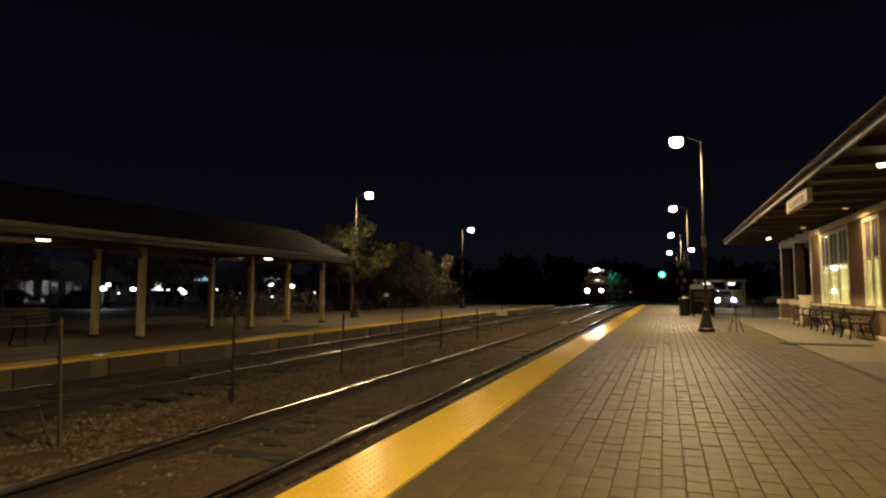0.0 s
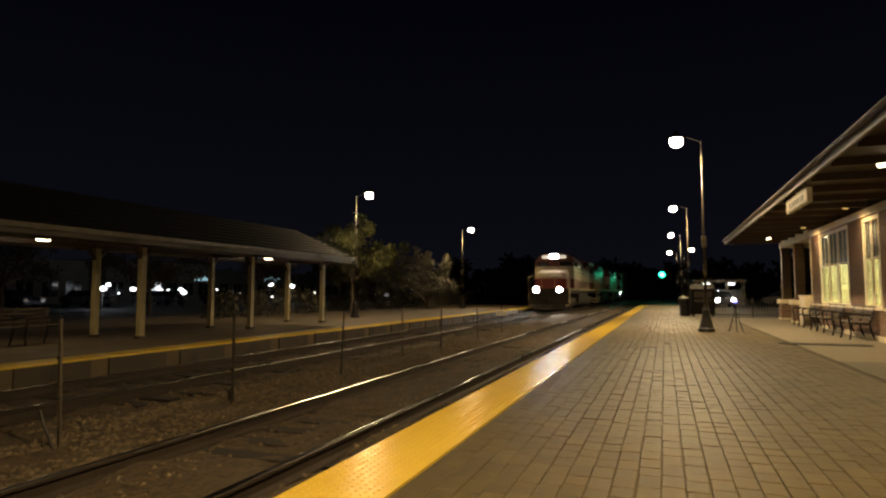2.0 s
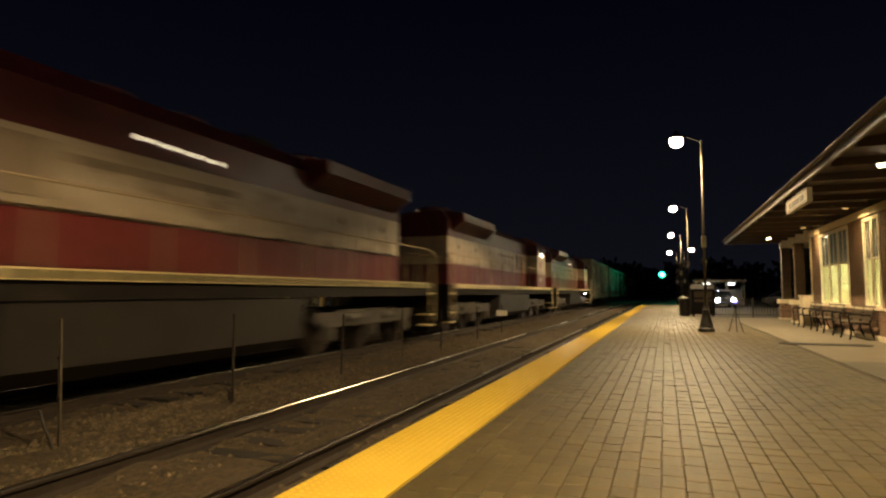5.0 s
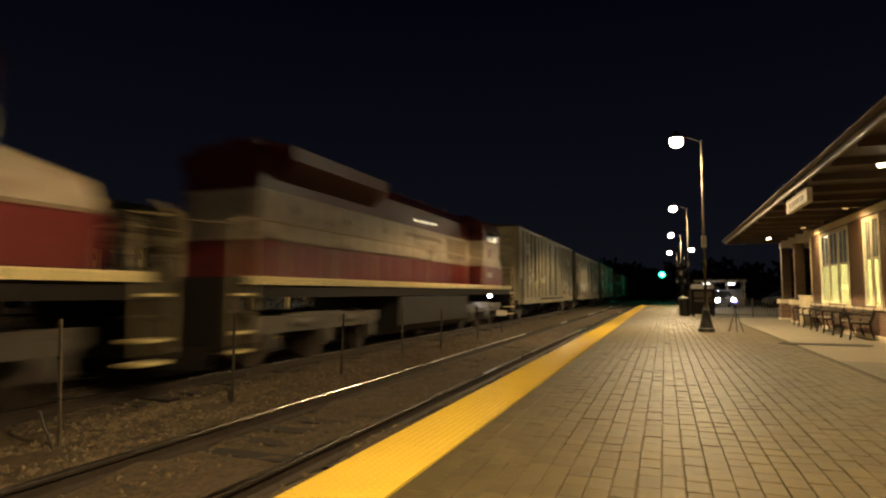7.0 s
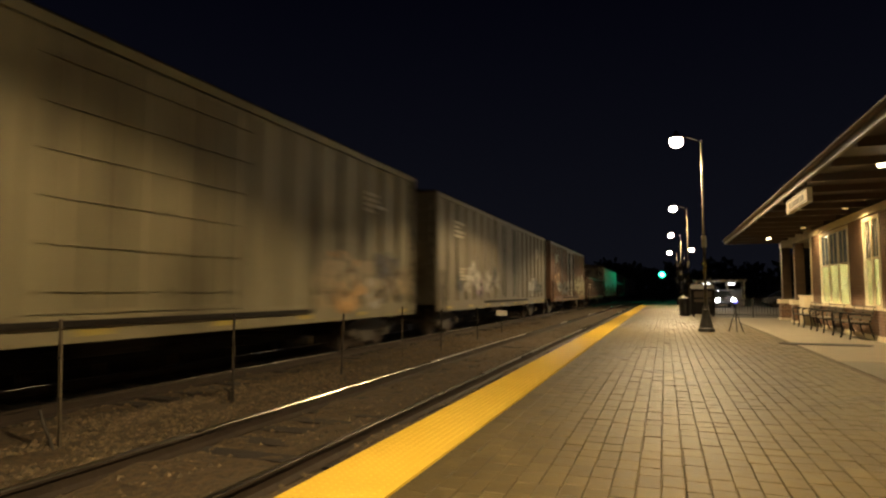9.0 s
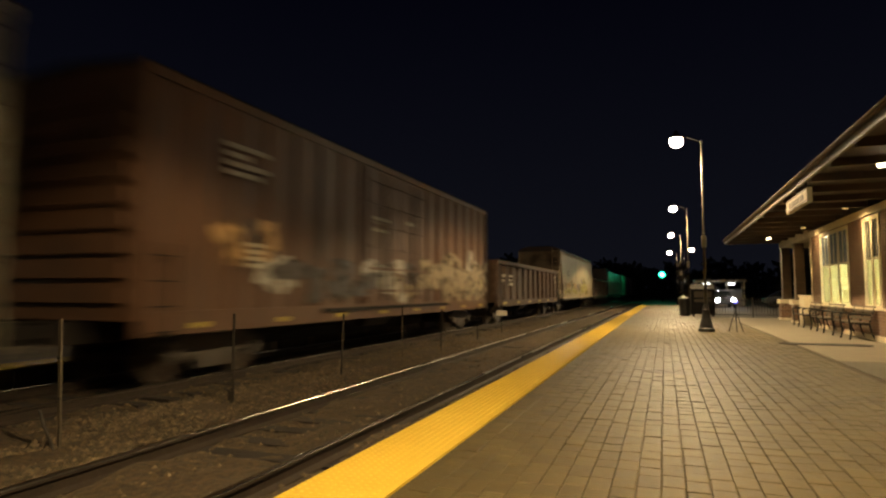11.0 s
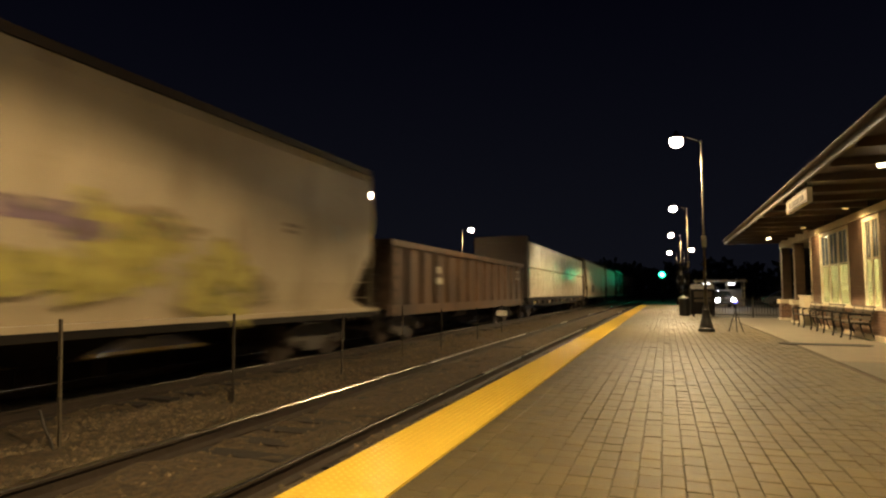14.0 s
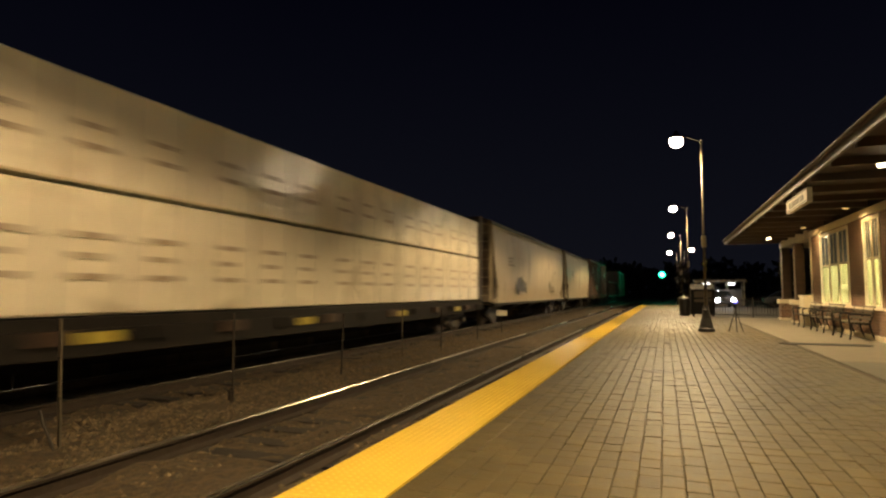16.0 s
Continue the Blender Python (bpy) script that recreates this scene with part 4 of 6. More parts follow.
def wheelset(parent, y, r):
    g = bmesh.new()
    tube(g, (-1.0, 0, 0), (1.0, 0, 0), 0.085, seg=8)
    for s in (-1, 1):
        tube(g, (s * 0.69, 0, 0), (s * 0.82, 0, 0), r, seg=20)
        tube(g, (s * 0.665, 0, 0), (s * 0.69, 0, 0), r + 0.03, seg=20)
        tube(g, (s * 0.82, 0, 0), (s * 0.835, 0, 0), r * 0.62, seg=14)
    o = part("wheelset", g, WHEEL, parent, "steel wheels on their axle")
    o.location = (0, y, 0)
    return o


WHEELS = []


def freight_truck(car, y):
    r = 0.42
    g = bmesh.new()
    for s in (-1, 1):
        x0, x1 = sorted((s * 0.88, s * 1.02))
        hull(g, [(x, yy, z) for x in (x0, x1) for yy, z in ((-1.15, 0.06), (-1.15, 0.18), (-0.55, 0.32), (0.55, 0.32), (1.15, 0.18), (1.15, 0.06), (0.62, -0.02), (-0.62, -0.02))])
        hull(g, [(x, yy, z) for x in (x0, x1) for yy, z in ((-0.45, -0.02), (0.45, -0.02), (0.3, -0.24), (-0.3, -0.24))])
        for yy in (-0.89, 0.89):
            tube(g, (s * 0.99, yy, 0.0), (s * 1.12, yy, 0.0), 0.12, seg=10)
    box(g, -0.9, -0.22, -0.05, 0.9, 0.22, 0.3)
    t = part("truck", g, TRUCK, car, "black cast freight truck")
    t.location = (0, y, r)
    for yy in (-0.89, 0.89):
        WHEELS.append((wheelset(t, yy, r), yy, r))


def loco_truck(car, y):
    r = 0.508
    g = bmesh.new()
    for s in (-1, 1):
        x0, x1 = sorted((s * 0.95, s * 1.15))
        hull(g, [(x, yy, z) for x in (x0, x1) for yy, z in ((-2.55, 0.25), (-2.55, 0.45), (2.55, 0.45), (2.55, 0.25), (2.3, 0.12), (-2.3, 0.12))])
        for yy in (-2.03, 0.0, 2.03):
            box(g, min(x0, x1 + 0.02), yy - 0.24, -0.18, max(x1, x0) + 0.03, yy + 0.24, 0.3)
            tube(g, (s * 1.1, yy, 0.0), (s * 1.26, yy, 0.0), 0.15, seg=10)
        for yy in (-1.0, 1.0):
            tube(g, (s * 1.12, yy - 0.3, 0.3), (s * 1.12, yy + 0.3, 0.3), 0.11, seg=8)
    box(g, -0.95, -1.2, 0.1, 0.95, 1.2, 0.5)
    t = part("truck", g, TRUCK, car, "black three-axle locomotive truck")
    t.location = (0, y, r)
    for yy in (-2.03, 0.0, 2.03):
        WHEELS.append((wheelset(t, yy, r), yy, r))


def coupler(car, y, way):
    g = bmesh.new()
    box(g, -0.09, min(y, y + way * 0.7), 0.78, 0.09, max(y, y + way * 0.7), 0.95)
    box(g, -0.16, min(y, y + way * 0.2), 0.70, 0.16, max(y, y + way * 0.2), 1.02)
    bevel(g, 0.02)
    part("coupler", g, UNDER, car)
    bars("air_hose", UNDER, car, 0.025, [(0.35, y + way * 0.5, 0.8), (0.33, y + way * 0.25, 0.5), (0.30, y, 0.42)])


def ladder(car, x, y, z0, z1, n, w=0.42, mat=None, along=True):
    g = bmesh.new()
    a, b = ((0, -w / 2), (0, w / 2)) if along else ((-w / 2, 0), (w / 2, 0))
    for d in (a, b):
        tube(g, (x + d[0], y + d[1], z0), (x + d[0], y + d[1], z1), 0.018, seg=5)
    for i in range(n):
        z = z0 + (z1 - z0) * (i + 0.5) / n
        tube(g, (x + a[0], y + a[1], z), (x + b[0], y + b[1], z), 0.014, seg=5)
    return part("ladder", g, mat or UNDER, car)


def stencil(car, x, y, z, rows, w, h, mat=None, name="stencil_bar"):
    """Lettering too blurred to read, as rows of bars on the near side."""
    for i in range(rows):
        ww = w * (0.75 + 0.25 * math.sin(i * 2.3 + y))
        boxes(name, mat or PALE, car, (x, y, z - i * h * 1.7 - h, x + 0.006, y + ww, z - i * h * 1.7))


def brake_gear(car, ya, yb):
    """Sill plates, pipes and the air reservoir that hang between the trucks."""
    boxes("belly_plate", UNDER, car, (-0.16, ya, 0.34, 0.16, yb, 0.66))
    bars("train_pipe", UNDER, car, 0.03, [(0.55, ya - 1.0, 0.74), (0.55, yb + 1.0, 0.74)], seg=6)
    mid = (ya + yb) / 2
    bars("air_reservoir", TANK, car, 0.2, [(0.7, mid - 0.7, 0.72), (0.7, mid + 0.6, 0.72)], seg=12)
    bars("brake_rod", UNDER, car, 0.022, [(0.35, ya, 0.55), (0.35, mid, 0.62), (0.35, yb, 0.55)], seg=5)


def blotch(car, x, y, z, ry, rz, mat, seed, name="graffiti"):
    """A flat sprayed patch with a wavering outline."""
    g = bmesh.new()
    n = 28
    pts = []
    for i in range(n):
        a = 2 * math.pi * i / n
        k = 0.75 + 0.5 * noise.noise((math.cos(a) * 1.7 + seed, math.sin(a) * 1.7, seed * 0.7))
        pts.append((y + ry * k * math.copysign(abs(math.cos(a)) ** 0.7, math.cos(a)), z + rz * k * math.copysign(abs(math.sin(a)) ** 0.7, math.sin(a))))
    c = g.verts.new((x, y, z))
    ring = [g.verts.new((x, p, q)) for p, q in pts]
    for i in range(n):
        g.faces.new((c, ring[i], ring[(i + 1) % n]))
    return part(name, g, mat, car)


def graffiti(car, x, y0, y1, z0, z1, count, colours, seed):
    """A sprayed piece: many overlapping patches between two ends."""
    rng = random.Random(seed)
    for k in range(count):
        f = (k + rng.uniform(0.2, 0.8)) / count
        blotch(car, x + 0.0015 * k, y0 + (y1 - y0) * f, rng.uniform(z0 + 0.3 * (z1 - z0), z0 + 0.7 * (z1 - z0)), (y1 - y0) / count * rng.uniform(0.6, 1.2), (z1 - z0) * rng.uniform(0.22, 0.5), SPRAY[rng.choice(colours)], rng.uniform(0, 90))


def locomotive(u, ahead, label, lit, steps=False):
    """Six-axle hood locomotive, 20.93 m over couplers. ahead: its cab is at the front of the train."""
    L = 20.93
    car = thing("locomotive", label, "locomotive", "train locomotives")
    def Y(a, b):
        return (a, b) if ahead else (L - b, L - a)
    def P(y):
        return y if ahead else L - y
    way = 1 if ahead else -1
    def bx(name, mat, x0, y0, z0, x1, y1, z1, parent=None, label="", b=0.0):
        ya, yb = Y(y0, y1)
        return boxes(name, mat, parent or car, (x0, ya, z0, x1, yb, z1), label=label, b=b)
    # frame, sills, tank
    bx("frame", UNDER, -1.45, 0.75, 1.32, 1.45, L - 0.75, 1.56)
    for s in (-1, 1):
        x0, x1 = sorted((s * 1.46, s * 1.53))
        bx("sill_stripe", STRIPE, x0, 1.1, 1.56, x1, L - 1.1, 1.70, label="pale reflective stripe along the sill")
    bx("walkway", UNDER, -1.53, 0.75, 1.57, 1.53, L - 0.75, 1.68)
    g = bmesh.new()
    ya, yb = Y(7.3, 13.3)
    prism(g, [(-1.35, 0.50), (-1.0, 0.28), (1.0, 0.28), (1.35, 0.50), (1.40, 1.30), (-1.40, 1.30)], ya, yb)
    bevel(g, 0.04)
    part("fuel_tank", g, TANK, car, "grimy fuel tank")
    for s in (-1, 1):
        g = bmesh.new()
        for k in range(2):
            tube(g, (s * 1.2, P(7.6), 1.12 - 0.0), (s * 1.2, P(12.8), 1.12), 0.12, seg=8)
        part("air_reservoir", g, TANK, car)
    loco_truck(car, P(4.25))
    loco_truck(car, P(L - 4.25))
    # pilots, steps
    for e in (0.62, L - 0.62):
        d = -1 if e < 5 else 1
        ya, yb = sorted((P(e), P(e - d * 0.12)))
        g = bmesh.new()
        box(g, -1.5, ya, 0.45, 1.5, yb, 1.66)
        part("pilot", g, UNDER, car, "black pilot plate")
        g = bmesh.new()
        hull(g, [(x, P(e + d * 0.02 + dd), z) for x, dd, z in ((-1.3, 0, 0.5), (1.3, 0, 0.5), (-1.2, d * 0.25, 0.16), (1.2, d * 0.25, 0.16), (-1.3, -d * 0.1, 0.5), (1.3, -d * 0.1, 0.5), (-1.2, d * 0.15, 0.16), (1.2, d * 0.15, 0.16))])
        part("plow", g, UNDER, car)
        for s in (-1, 1):
            for k in range(4):
                x0, x1 = sorted((s * 1.12, s * 1.54))
                ya, yb = sorted((P(e - d * 0.15), P(e - d * 0.55)))
                boxes("step", STRIPE if k in (0, 1, 3) else UNDER, car, (x0, ya, 0.40 + k * 0.32, x1, yb, 0.44 + k * 0.32))
            bars("grab_rail", HANDRAIL, car, 0.022, [(s * 1.54, P(e - d * 0.1), 0.55), (s * 1.54, P(e - d * 0.1), 2.55), (s * 1.54, P(e - d * 0.35), 2.70)],
                 [(s * 1.54, P(e - d * 0.62), 0.55), (s * 1.54, P(e - d * 0.62), 2.45)])
            bars("end_rail", HANDRAIL, car, 0.02, [(s * 0.5, P(e), 1.7), (s * 0.5, P(e), 2.65), (s * 1.52, P(e), 2.55)])
    coupler(car, P(0.0), way)
    coupler(car, P(L), -way)
    # short nose hood: red below, cream above, with a sloping top
    g = bmesh.new()
    hull(g, [(x, P(y), z) for x in (-1.22, 1.22) for y, z in ((1.62, 1.69), (3.34, 1.69), (1.56, 2.45), (3.34, 2.45))])
    bevel(g, 0.04)
    nose = part("short_hood", g, RED, car, "red lower nose hood")
    g = bmesh.new()
    hull(g, [(x, P(y), z) for x, y, z in ((-1.22, 1.58, 2.455), (1.22, 1.58, 2.455), (-1.22, 3.34, 2.455), (1.22, 3.34, 2.455), (-1.1, 1.70, 2.92), (1.1, 1.70, 2.92), (-1.1, 3.34, 3.20), (1.1, 3.34, 3.20))])
    bevel(g, 0.05)
    part("nose_top", g, WHITE, nose, "dirty white nose top")
    bx("nose_door", RED, -0.35, 1.545, 1.75, 0.35, 1.56, 2.40, nose)
    # cab
    g = bmesh.new()
    ya, yb = Y(3.35, 5.75)
    box(g, -1.53, ya, 1.69, 1.53, yb, 2.45)
    part("cab_lower", g, RED, car, "red lower cab side")
    g = bmesh.new()
    box(g, -1.53, ya, 2.452, 1.53, yb, 3.46)
    cab = part("cab", g, WHITE, car, "dirty white band on the cab side")
    g = bmesh.new()
    prism(g, [(-1.56, 3.862), (1.56, 3.862), (1.45, 4.15), (0.9, 4.48), (-0.9, 4.48), (-1.45, 4.15)], ya - 0.06, yb + 0.06)
    part("cab_roof", g, MAROON, car, "dark red cab roof")
    upper = boxes("cab_upper", MAROON, car, (-1.53, ya, 3.462, 1.53, yb, 3.86), label="dark upper cab with windows")
    for s in (-1, 1):
        x0, x1 = sorted((s * 1.531, s * 1.545))
        for a, b in ((3.75, 4.45), (4.55, 5.25)):
            bx("side_window", DARKGLASS, x0, a, 3.48, x1, b, 3.80, upper)
        bx("awning", MAROON, *sorted((s * 1.55, s * 1.75))[:1], 3.7, 3.80, sorted((s * 1.55, s * 1.75))[1], 5.3, 3.84, upper)
        x0, x1 = sorted((s * 0.45, s * 1.35))
        bx("windshield", DARKGLASS, x0, 3.338, 3.48, x1, 3.352, 3.82, upper)
    # long hood in three painted bands
    h0, h1 = 5.75, L - 2.15
    bx("hood_lower", RED, -0.93, h0 + 0.002, 1.69, 0.93, h1, 2.448, label="red lower hood panels")
    bx("hood_band", WHITE, -0.935, h0 + 0.002, 2.45, 0.935, h1 + 0.004, 3.45, label="dirty white band along the hood")
    g = bmesh.new()
    ya, yb = Y(h0 + 0.002, h1)
    prism(g, [(-0.94, 3.452), (0.94, 3.452), (0.94, 4.05), (0.68, 4.38), (-0.68, 4.38), (-0.94, 4.05)], ya, yb)
    hood = part("hood_top", g, MAROON, car, "dark red upper hood")
    # hood doors, louvres, radiator flare, fans
    n = 17
    for s in (-1, 1):
        for k in range(n):
            y = h0 + 0.5 + k * (h1 - h0 - 0.8) / n
            w = (h1 - h0 - 0.8) / n - 0.05
            x0, x1 = sorted((s * 0.937, s * 0.952))
            bx("hood_door", WHITE, x0, y, 2.48, x1, y + w, 3.42)
            bx("hood_door", RED, x0 - 0.001, y, 1.75, x1 - 0.001, y + w, 2.42)
            if k % 3 == 0:
                bx("latch", UNDER, *sorted((s * 0.953, s * 0.97))[:1], y + w - 0.1, 3.05, sorted((s * 0.953, s * 0.97))[1], y + w - 0.05, 3.2)
        g = bmesh.new()
        ya, yb = Y(L - 6.8, L - 2.5)
        hull(g, [(s * x, y, z) for y in (ya, yb) for x, z in ((0.93, 3.66), (1.42, 4.02), (1.42, 4.30), (0.7, 4.42))])
        part("radiator", g, MAROON, car, "flared radiator housing")
        for q in range(6):
            z = 3.68 + q * 0.055
            x = 0.945 + q * 0.075
            bx("radiator_slat", UNDER, *sorted((s * x, s * (x + 0.02)))[:1], L - 6.7, z, sorted((s * x, s * (x + 0.02)))[1], L - 2.6, z + 0.03)
        for k in range(2):
            bx("blower_grille", FADED, *sorted((s * 0.953, s * 0.975))[:1], 6.3 + k * 1.0, 2.6, sorted((s * 0.953, s * 0.975))[1], 7.2 + k * 1.0, 3.35)
    for k in range(3):
        g = bmesh.new()
        lathe(g, 0, P(L - 6.0 + k * 1.45), [(0.62, 4.38), (0.62, 4.56), (0.56, 4.60), (0.1, 4.60)], 18)
        part("fan", g, MAROON, car)
    for y in (9.6, 11.2):
        g = bmesh.new()
        lathe(g, 0, P(y), [(0.5, 4.36), (0.5, 4.52), (0.3, 4.54)], 14)
        part("dynamic_brake_fan", g, MAROON, car)
    bx("exhaust_stack", UNDER, -0.35, 12.7, 4.36, 0.35, 13.6, 4.62)
    for k in range(3):
        g = bmesh.new()
        tube(g, (-0.3 + 0.18 * k, P(6.4), 4.62), (-0.3 + 0.18 * k, P(6.1), 4.64), 0.04, 0.09, 8)
        part("horn", g, STEEL, car)
    # handrails
    for s in (-1, 1):
        st = [5.9 + k * 1.83 for k in range(8)]
        bars("handrail", HANDRAIL, car, 0.02, [(s * 1.5, P(5.85), 2.72), (s * 1.5, P(L - 1.3), 2.72), (s * 1.5, P(L - 0.7), 2.6)], seg=6)
        for y in st:
            bars("stanchion", HANDRAIL, car, 0.017, [(s * 1.5, P(y), 1.68), (s * 1.5, P(y), 2.72)], seg=5)
        stencil(car, s * 0.958 - 0.003, P(8.5) - (0 if ahead else 3.4), 3.24, 1, 3.4, 0.13, FADED, "name_bar")
        stencil(car, s * 1.535 - 0.003, min(P(4.0), P(5.2)), 2.22, 1, 0.95, 0.22, PALE, "number_bar")
    blotch(car, 1.547, P(4.9), 3.0, 0.22, 0.22, RED, 2.0, "emblem") if not lit else blotch(car, 0.962, P(6.5), 3.1, 0.3, 0.3, RED, 2.0, "emblem")
    for s in (-1, 1):
        xa, xb = sorted((s * 0.953, s * 0.958))
        bx("pin_stripe", RED, xa, h0 + 0.3, 2.81, xb, h1 - 0.1, 2.85)
    # lights
    hb = bx("headlight_box", MAROON, -0.62, 3.28, 4.02, 0.62, 3.42, 4.44)
    for x in (-0.17, 0.17):
        g = bmesh.new()
        tube(g, (x, P(3.275), 4.26), (x, P(3.245), 4.26), 0.165 if lit else 0.10, seg=16)
        part("headlight", g, HEADLIGHT if lit else DARKGLASS, hb, "brilliant white headlight" if lit else "unlit headlight")
        g = bmesh.new()
        for q in range(16):
            a, b = 2 * math.pi * q / 16, 2 * math.pi * (q + 1) / 16
            hull(g, [(x + r_ * math.cos(w), P(yy), 4.26 + r_ * math.sin(w)) for w in (a, b) for r_ in (0.168, 0.18) for yy in (3.275, 3.13)])
        part("bezel", g, UNDER, hb)
    for s in (-1, 1):
        x0, x1 = sorted((s * 0.34, s * 0.95))
        bx("number_board", NUMLIT if lit else PALE, x0, 3.262, 4.10, x1, 3.276, 4.34, hb)
        g = bmesh.new()
        tube(g, (s * 0.86, P(0.47), 1.60), (s * 0.86, P(0.43), 1.60), 0.19 if lit else 0.11, seg=16)
        part("ditch_light", g, DITCH if lit else DARKGLASS, car, "brilliant white ditch light" if lit else "unlit ditch light")
        g = bmesh.new()
        for i in range(20):
            a, b = 2 * math.pi * i / 20, 2 * math.pi * (i + 1) / 20
            hull(g, [(s * 0.86 + r_ * math.cos(w), P(yy), 1.60 + r_ * math.sin(w)) for w in (a, b) for r_ in (0.196, 0.212) for yy in (0.476, 0.36)])
        part("ditch_light_hood", g, UNDER, car)
        bx("ditch_light_case", UNDER, s * 0.86 - 0.20, 0.475, 1.40, s * 0.86 + 0.20, 0.61, 1.80)
    for s in (-1, 1):
        if steps and s > 0:
            bx("step_light", STEPLIGHT, 1.34, 4.2, 1.22, 1.42, 4.4, 1.30, label="white ground light by the cab steps")
        for k in range(4 if lit or steps else 0):
            bx("walkway_light", SMALLLIT, *sorted((s * 0.955, s * 0.985))[:1], 9.6 + k * 0.5, 3.67 - 0.015 * k, sorted((s * 0.955, s * 0.985))[1], 9.72 + k * 0.5, 3.73 - 0.015 * k)
    return car, u


def boxcar(u, L, body_mat, label, height, seed, sprays):
    """Plug-door boxcar; L is over the body, couplers reach 0.85 m further."""
    car = thing("boxcar", label, "boxcar", "freight cars")
    y0, y1, z0, z1 = 0.85, 0.85 + L, 1.02, height
    g = bmesh.new()
    box(g, -1.44, y0, z0, 1.44, y1, z1)
    body = part("body", g, body_mat, car)
    mid = (y0 + y1) / 2
    k, y = 0, y0 + 0.06
    rib = (L - 4.4) / 2 / 7
    for side in (-1, 1):
        for half in (0, 1):
            for i in range(8):
                yy = (y0 + 0.05 + i * rib) if half == 0 else (y1 - 0.17 - i * rib)
                x0, x1 = sorted((side * 1.44, side * 1.515))
                g = bmesh.new()
                hull(g, [(x, yy + d, z) for z in (z0 + 0.1, z1 - 0.12) for x, d in ((side * 1.43, -0.05), (side * 1.43, 0.17), (side * 1.515, 0.0), (side * 1.515, 0.12))])
                part("side_post", g, body_mat, body)
        x0, x1 = sorted((side * 1.44, side * 1.50))
        boxes("sill", body_mat, car, (x0, y0, z0 - 0.22, x1, y1, z0 + 0.12), b=0.01)
        boxes("top_chord", body_mat, car, (x0, y0, z1 - 0.14, x1, y1, z1), b=0.01)
        # plug door pair
        for a, b in ((mid - 1.85, mid - 0.02), (mid + 0.02, mid + 1.85)):
            x0, x1 = sorted((side * 1.445, side * 1.50))
            dr = boxes("door", body_mat, car, (x0, a, z0 + 0.14, x1, b, z1 - 0.18), b=0.01)
            for q in range(6):
                zz = z0 + 0.4 + q * (z1 - z0 - 0.9) / 5
                xa, xb = sorted((side * 1.50, side * 1.535))
                boxes("door_rib", body_mat, dr, (xa, a + 0.08, zz, xb, b - 0.08, zz + 0.07))
            bars("lock_rod", UNDER, dr, 0.022, [(side * 1.55, (a + b) / 2 - 0.2, z0 + 0.2), (side * 1.55, (a + b) / 2 - 0.2, z1 - 0.25)], [(side * 1.55, (a + b) / 2 + 0.25, z0 + 0.2), (side * 1.55, (a + b) / 2 + 0.25, z1 - 0.25)], seg=5)
        boxes("door_track", UNDER, car, (*sorted((side * 1.45, side * 1.56))[:1], mid - 3.8, z0 - 0.02, sorted((side * 1.45, side * 1.56))[1], mid + 3.8, z0 + 0.06))
    g = bmesh.new()
    prism(g, [(-1.46, z1 + 0.002), (1.46, z1 + 0.002), (1.46, z1 + 0.05), (0, z1 + 0.16), (-1.46, z1 + 0.05)], y0 - 0.02, y1 + 0.02)
    part("roof", g, UNDER, car, "grimy dark roof")
    for ye, d in ((y0, -1), (y1, 1)):
        for q in range(9):
            zz = z0 + 0.25 + q * (z1 - z0 - 0.5) / 9
            ya, yb = sorted((ye, ye + d * 0.06))
            boxes("end_rib", body_mat, body, (-1.3, ya, zz, 1.3, yb, zz + 0.2), b=0.02)
    boxes("centre_sill", UNDER, car, (-0.35, 0.5, 0.68, 0.35, y1 + 0.35, z0 - 0.02))
    for k in range(8):
        boxes("reflector", REFLECT, car, (1.501, y0 + 1.0 + k * (L - 2) / 7, z0 - 0.14, 1.507, y0 + 1.3 + k * (L - 2) / 7, z0 - 0.06))
    ladder(car, 1.55, y0 + 0.35, z0 - 0.35, z0 + 1.1, 4)
    ladder(car, 1.55, y1 - 0.35, z0 - 0.35, z1 - 0.1, 9)
    brake_gear(car, y0 + 3.6, y1 - 3.6)
    for yy in (y0 + 2.0, y1 - 2.0):
        freight_truck(car, yy)
    coupler(car, 0.0, 1)
    coupler(car, y1 + 0.85, -1)
    stencil(car, 1.517, y0 + 1.6, z1 - 0.75, 4, 1.2, 0.09)
    if seed != 6:
        stencil(car, 1.517, y1 - 3.1, z1 - 0.85, 4, 1.1, 0.08)
    stencil(car, 1.517, y0 + 2.2, z0 + 1.25, 4, 0.7, 0.07)
    rng = random.Random(seed)
    for yy, zz, ry, rz, c in sprays:
        graffiti(car, 1.519, y0 + yy - ry, y0 + yy + ry, zz - rz, zz + rz, 4, (c, c, c, 2) if c == 0 else (c, c, 5, 2), rng.uniform(0, 50))
    if seed == 6:
        stencil(car, 1.504, mid - 1.55, 3.30, 3, 1.0, 0.085)
        stencil(car, 1.504, mid + 0.45, 3.38, 1, 0.8, 0.10)
    return car, u


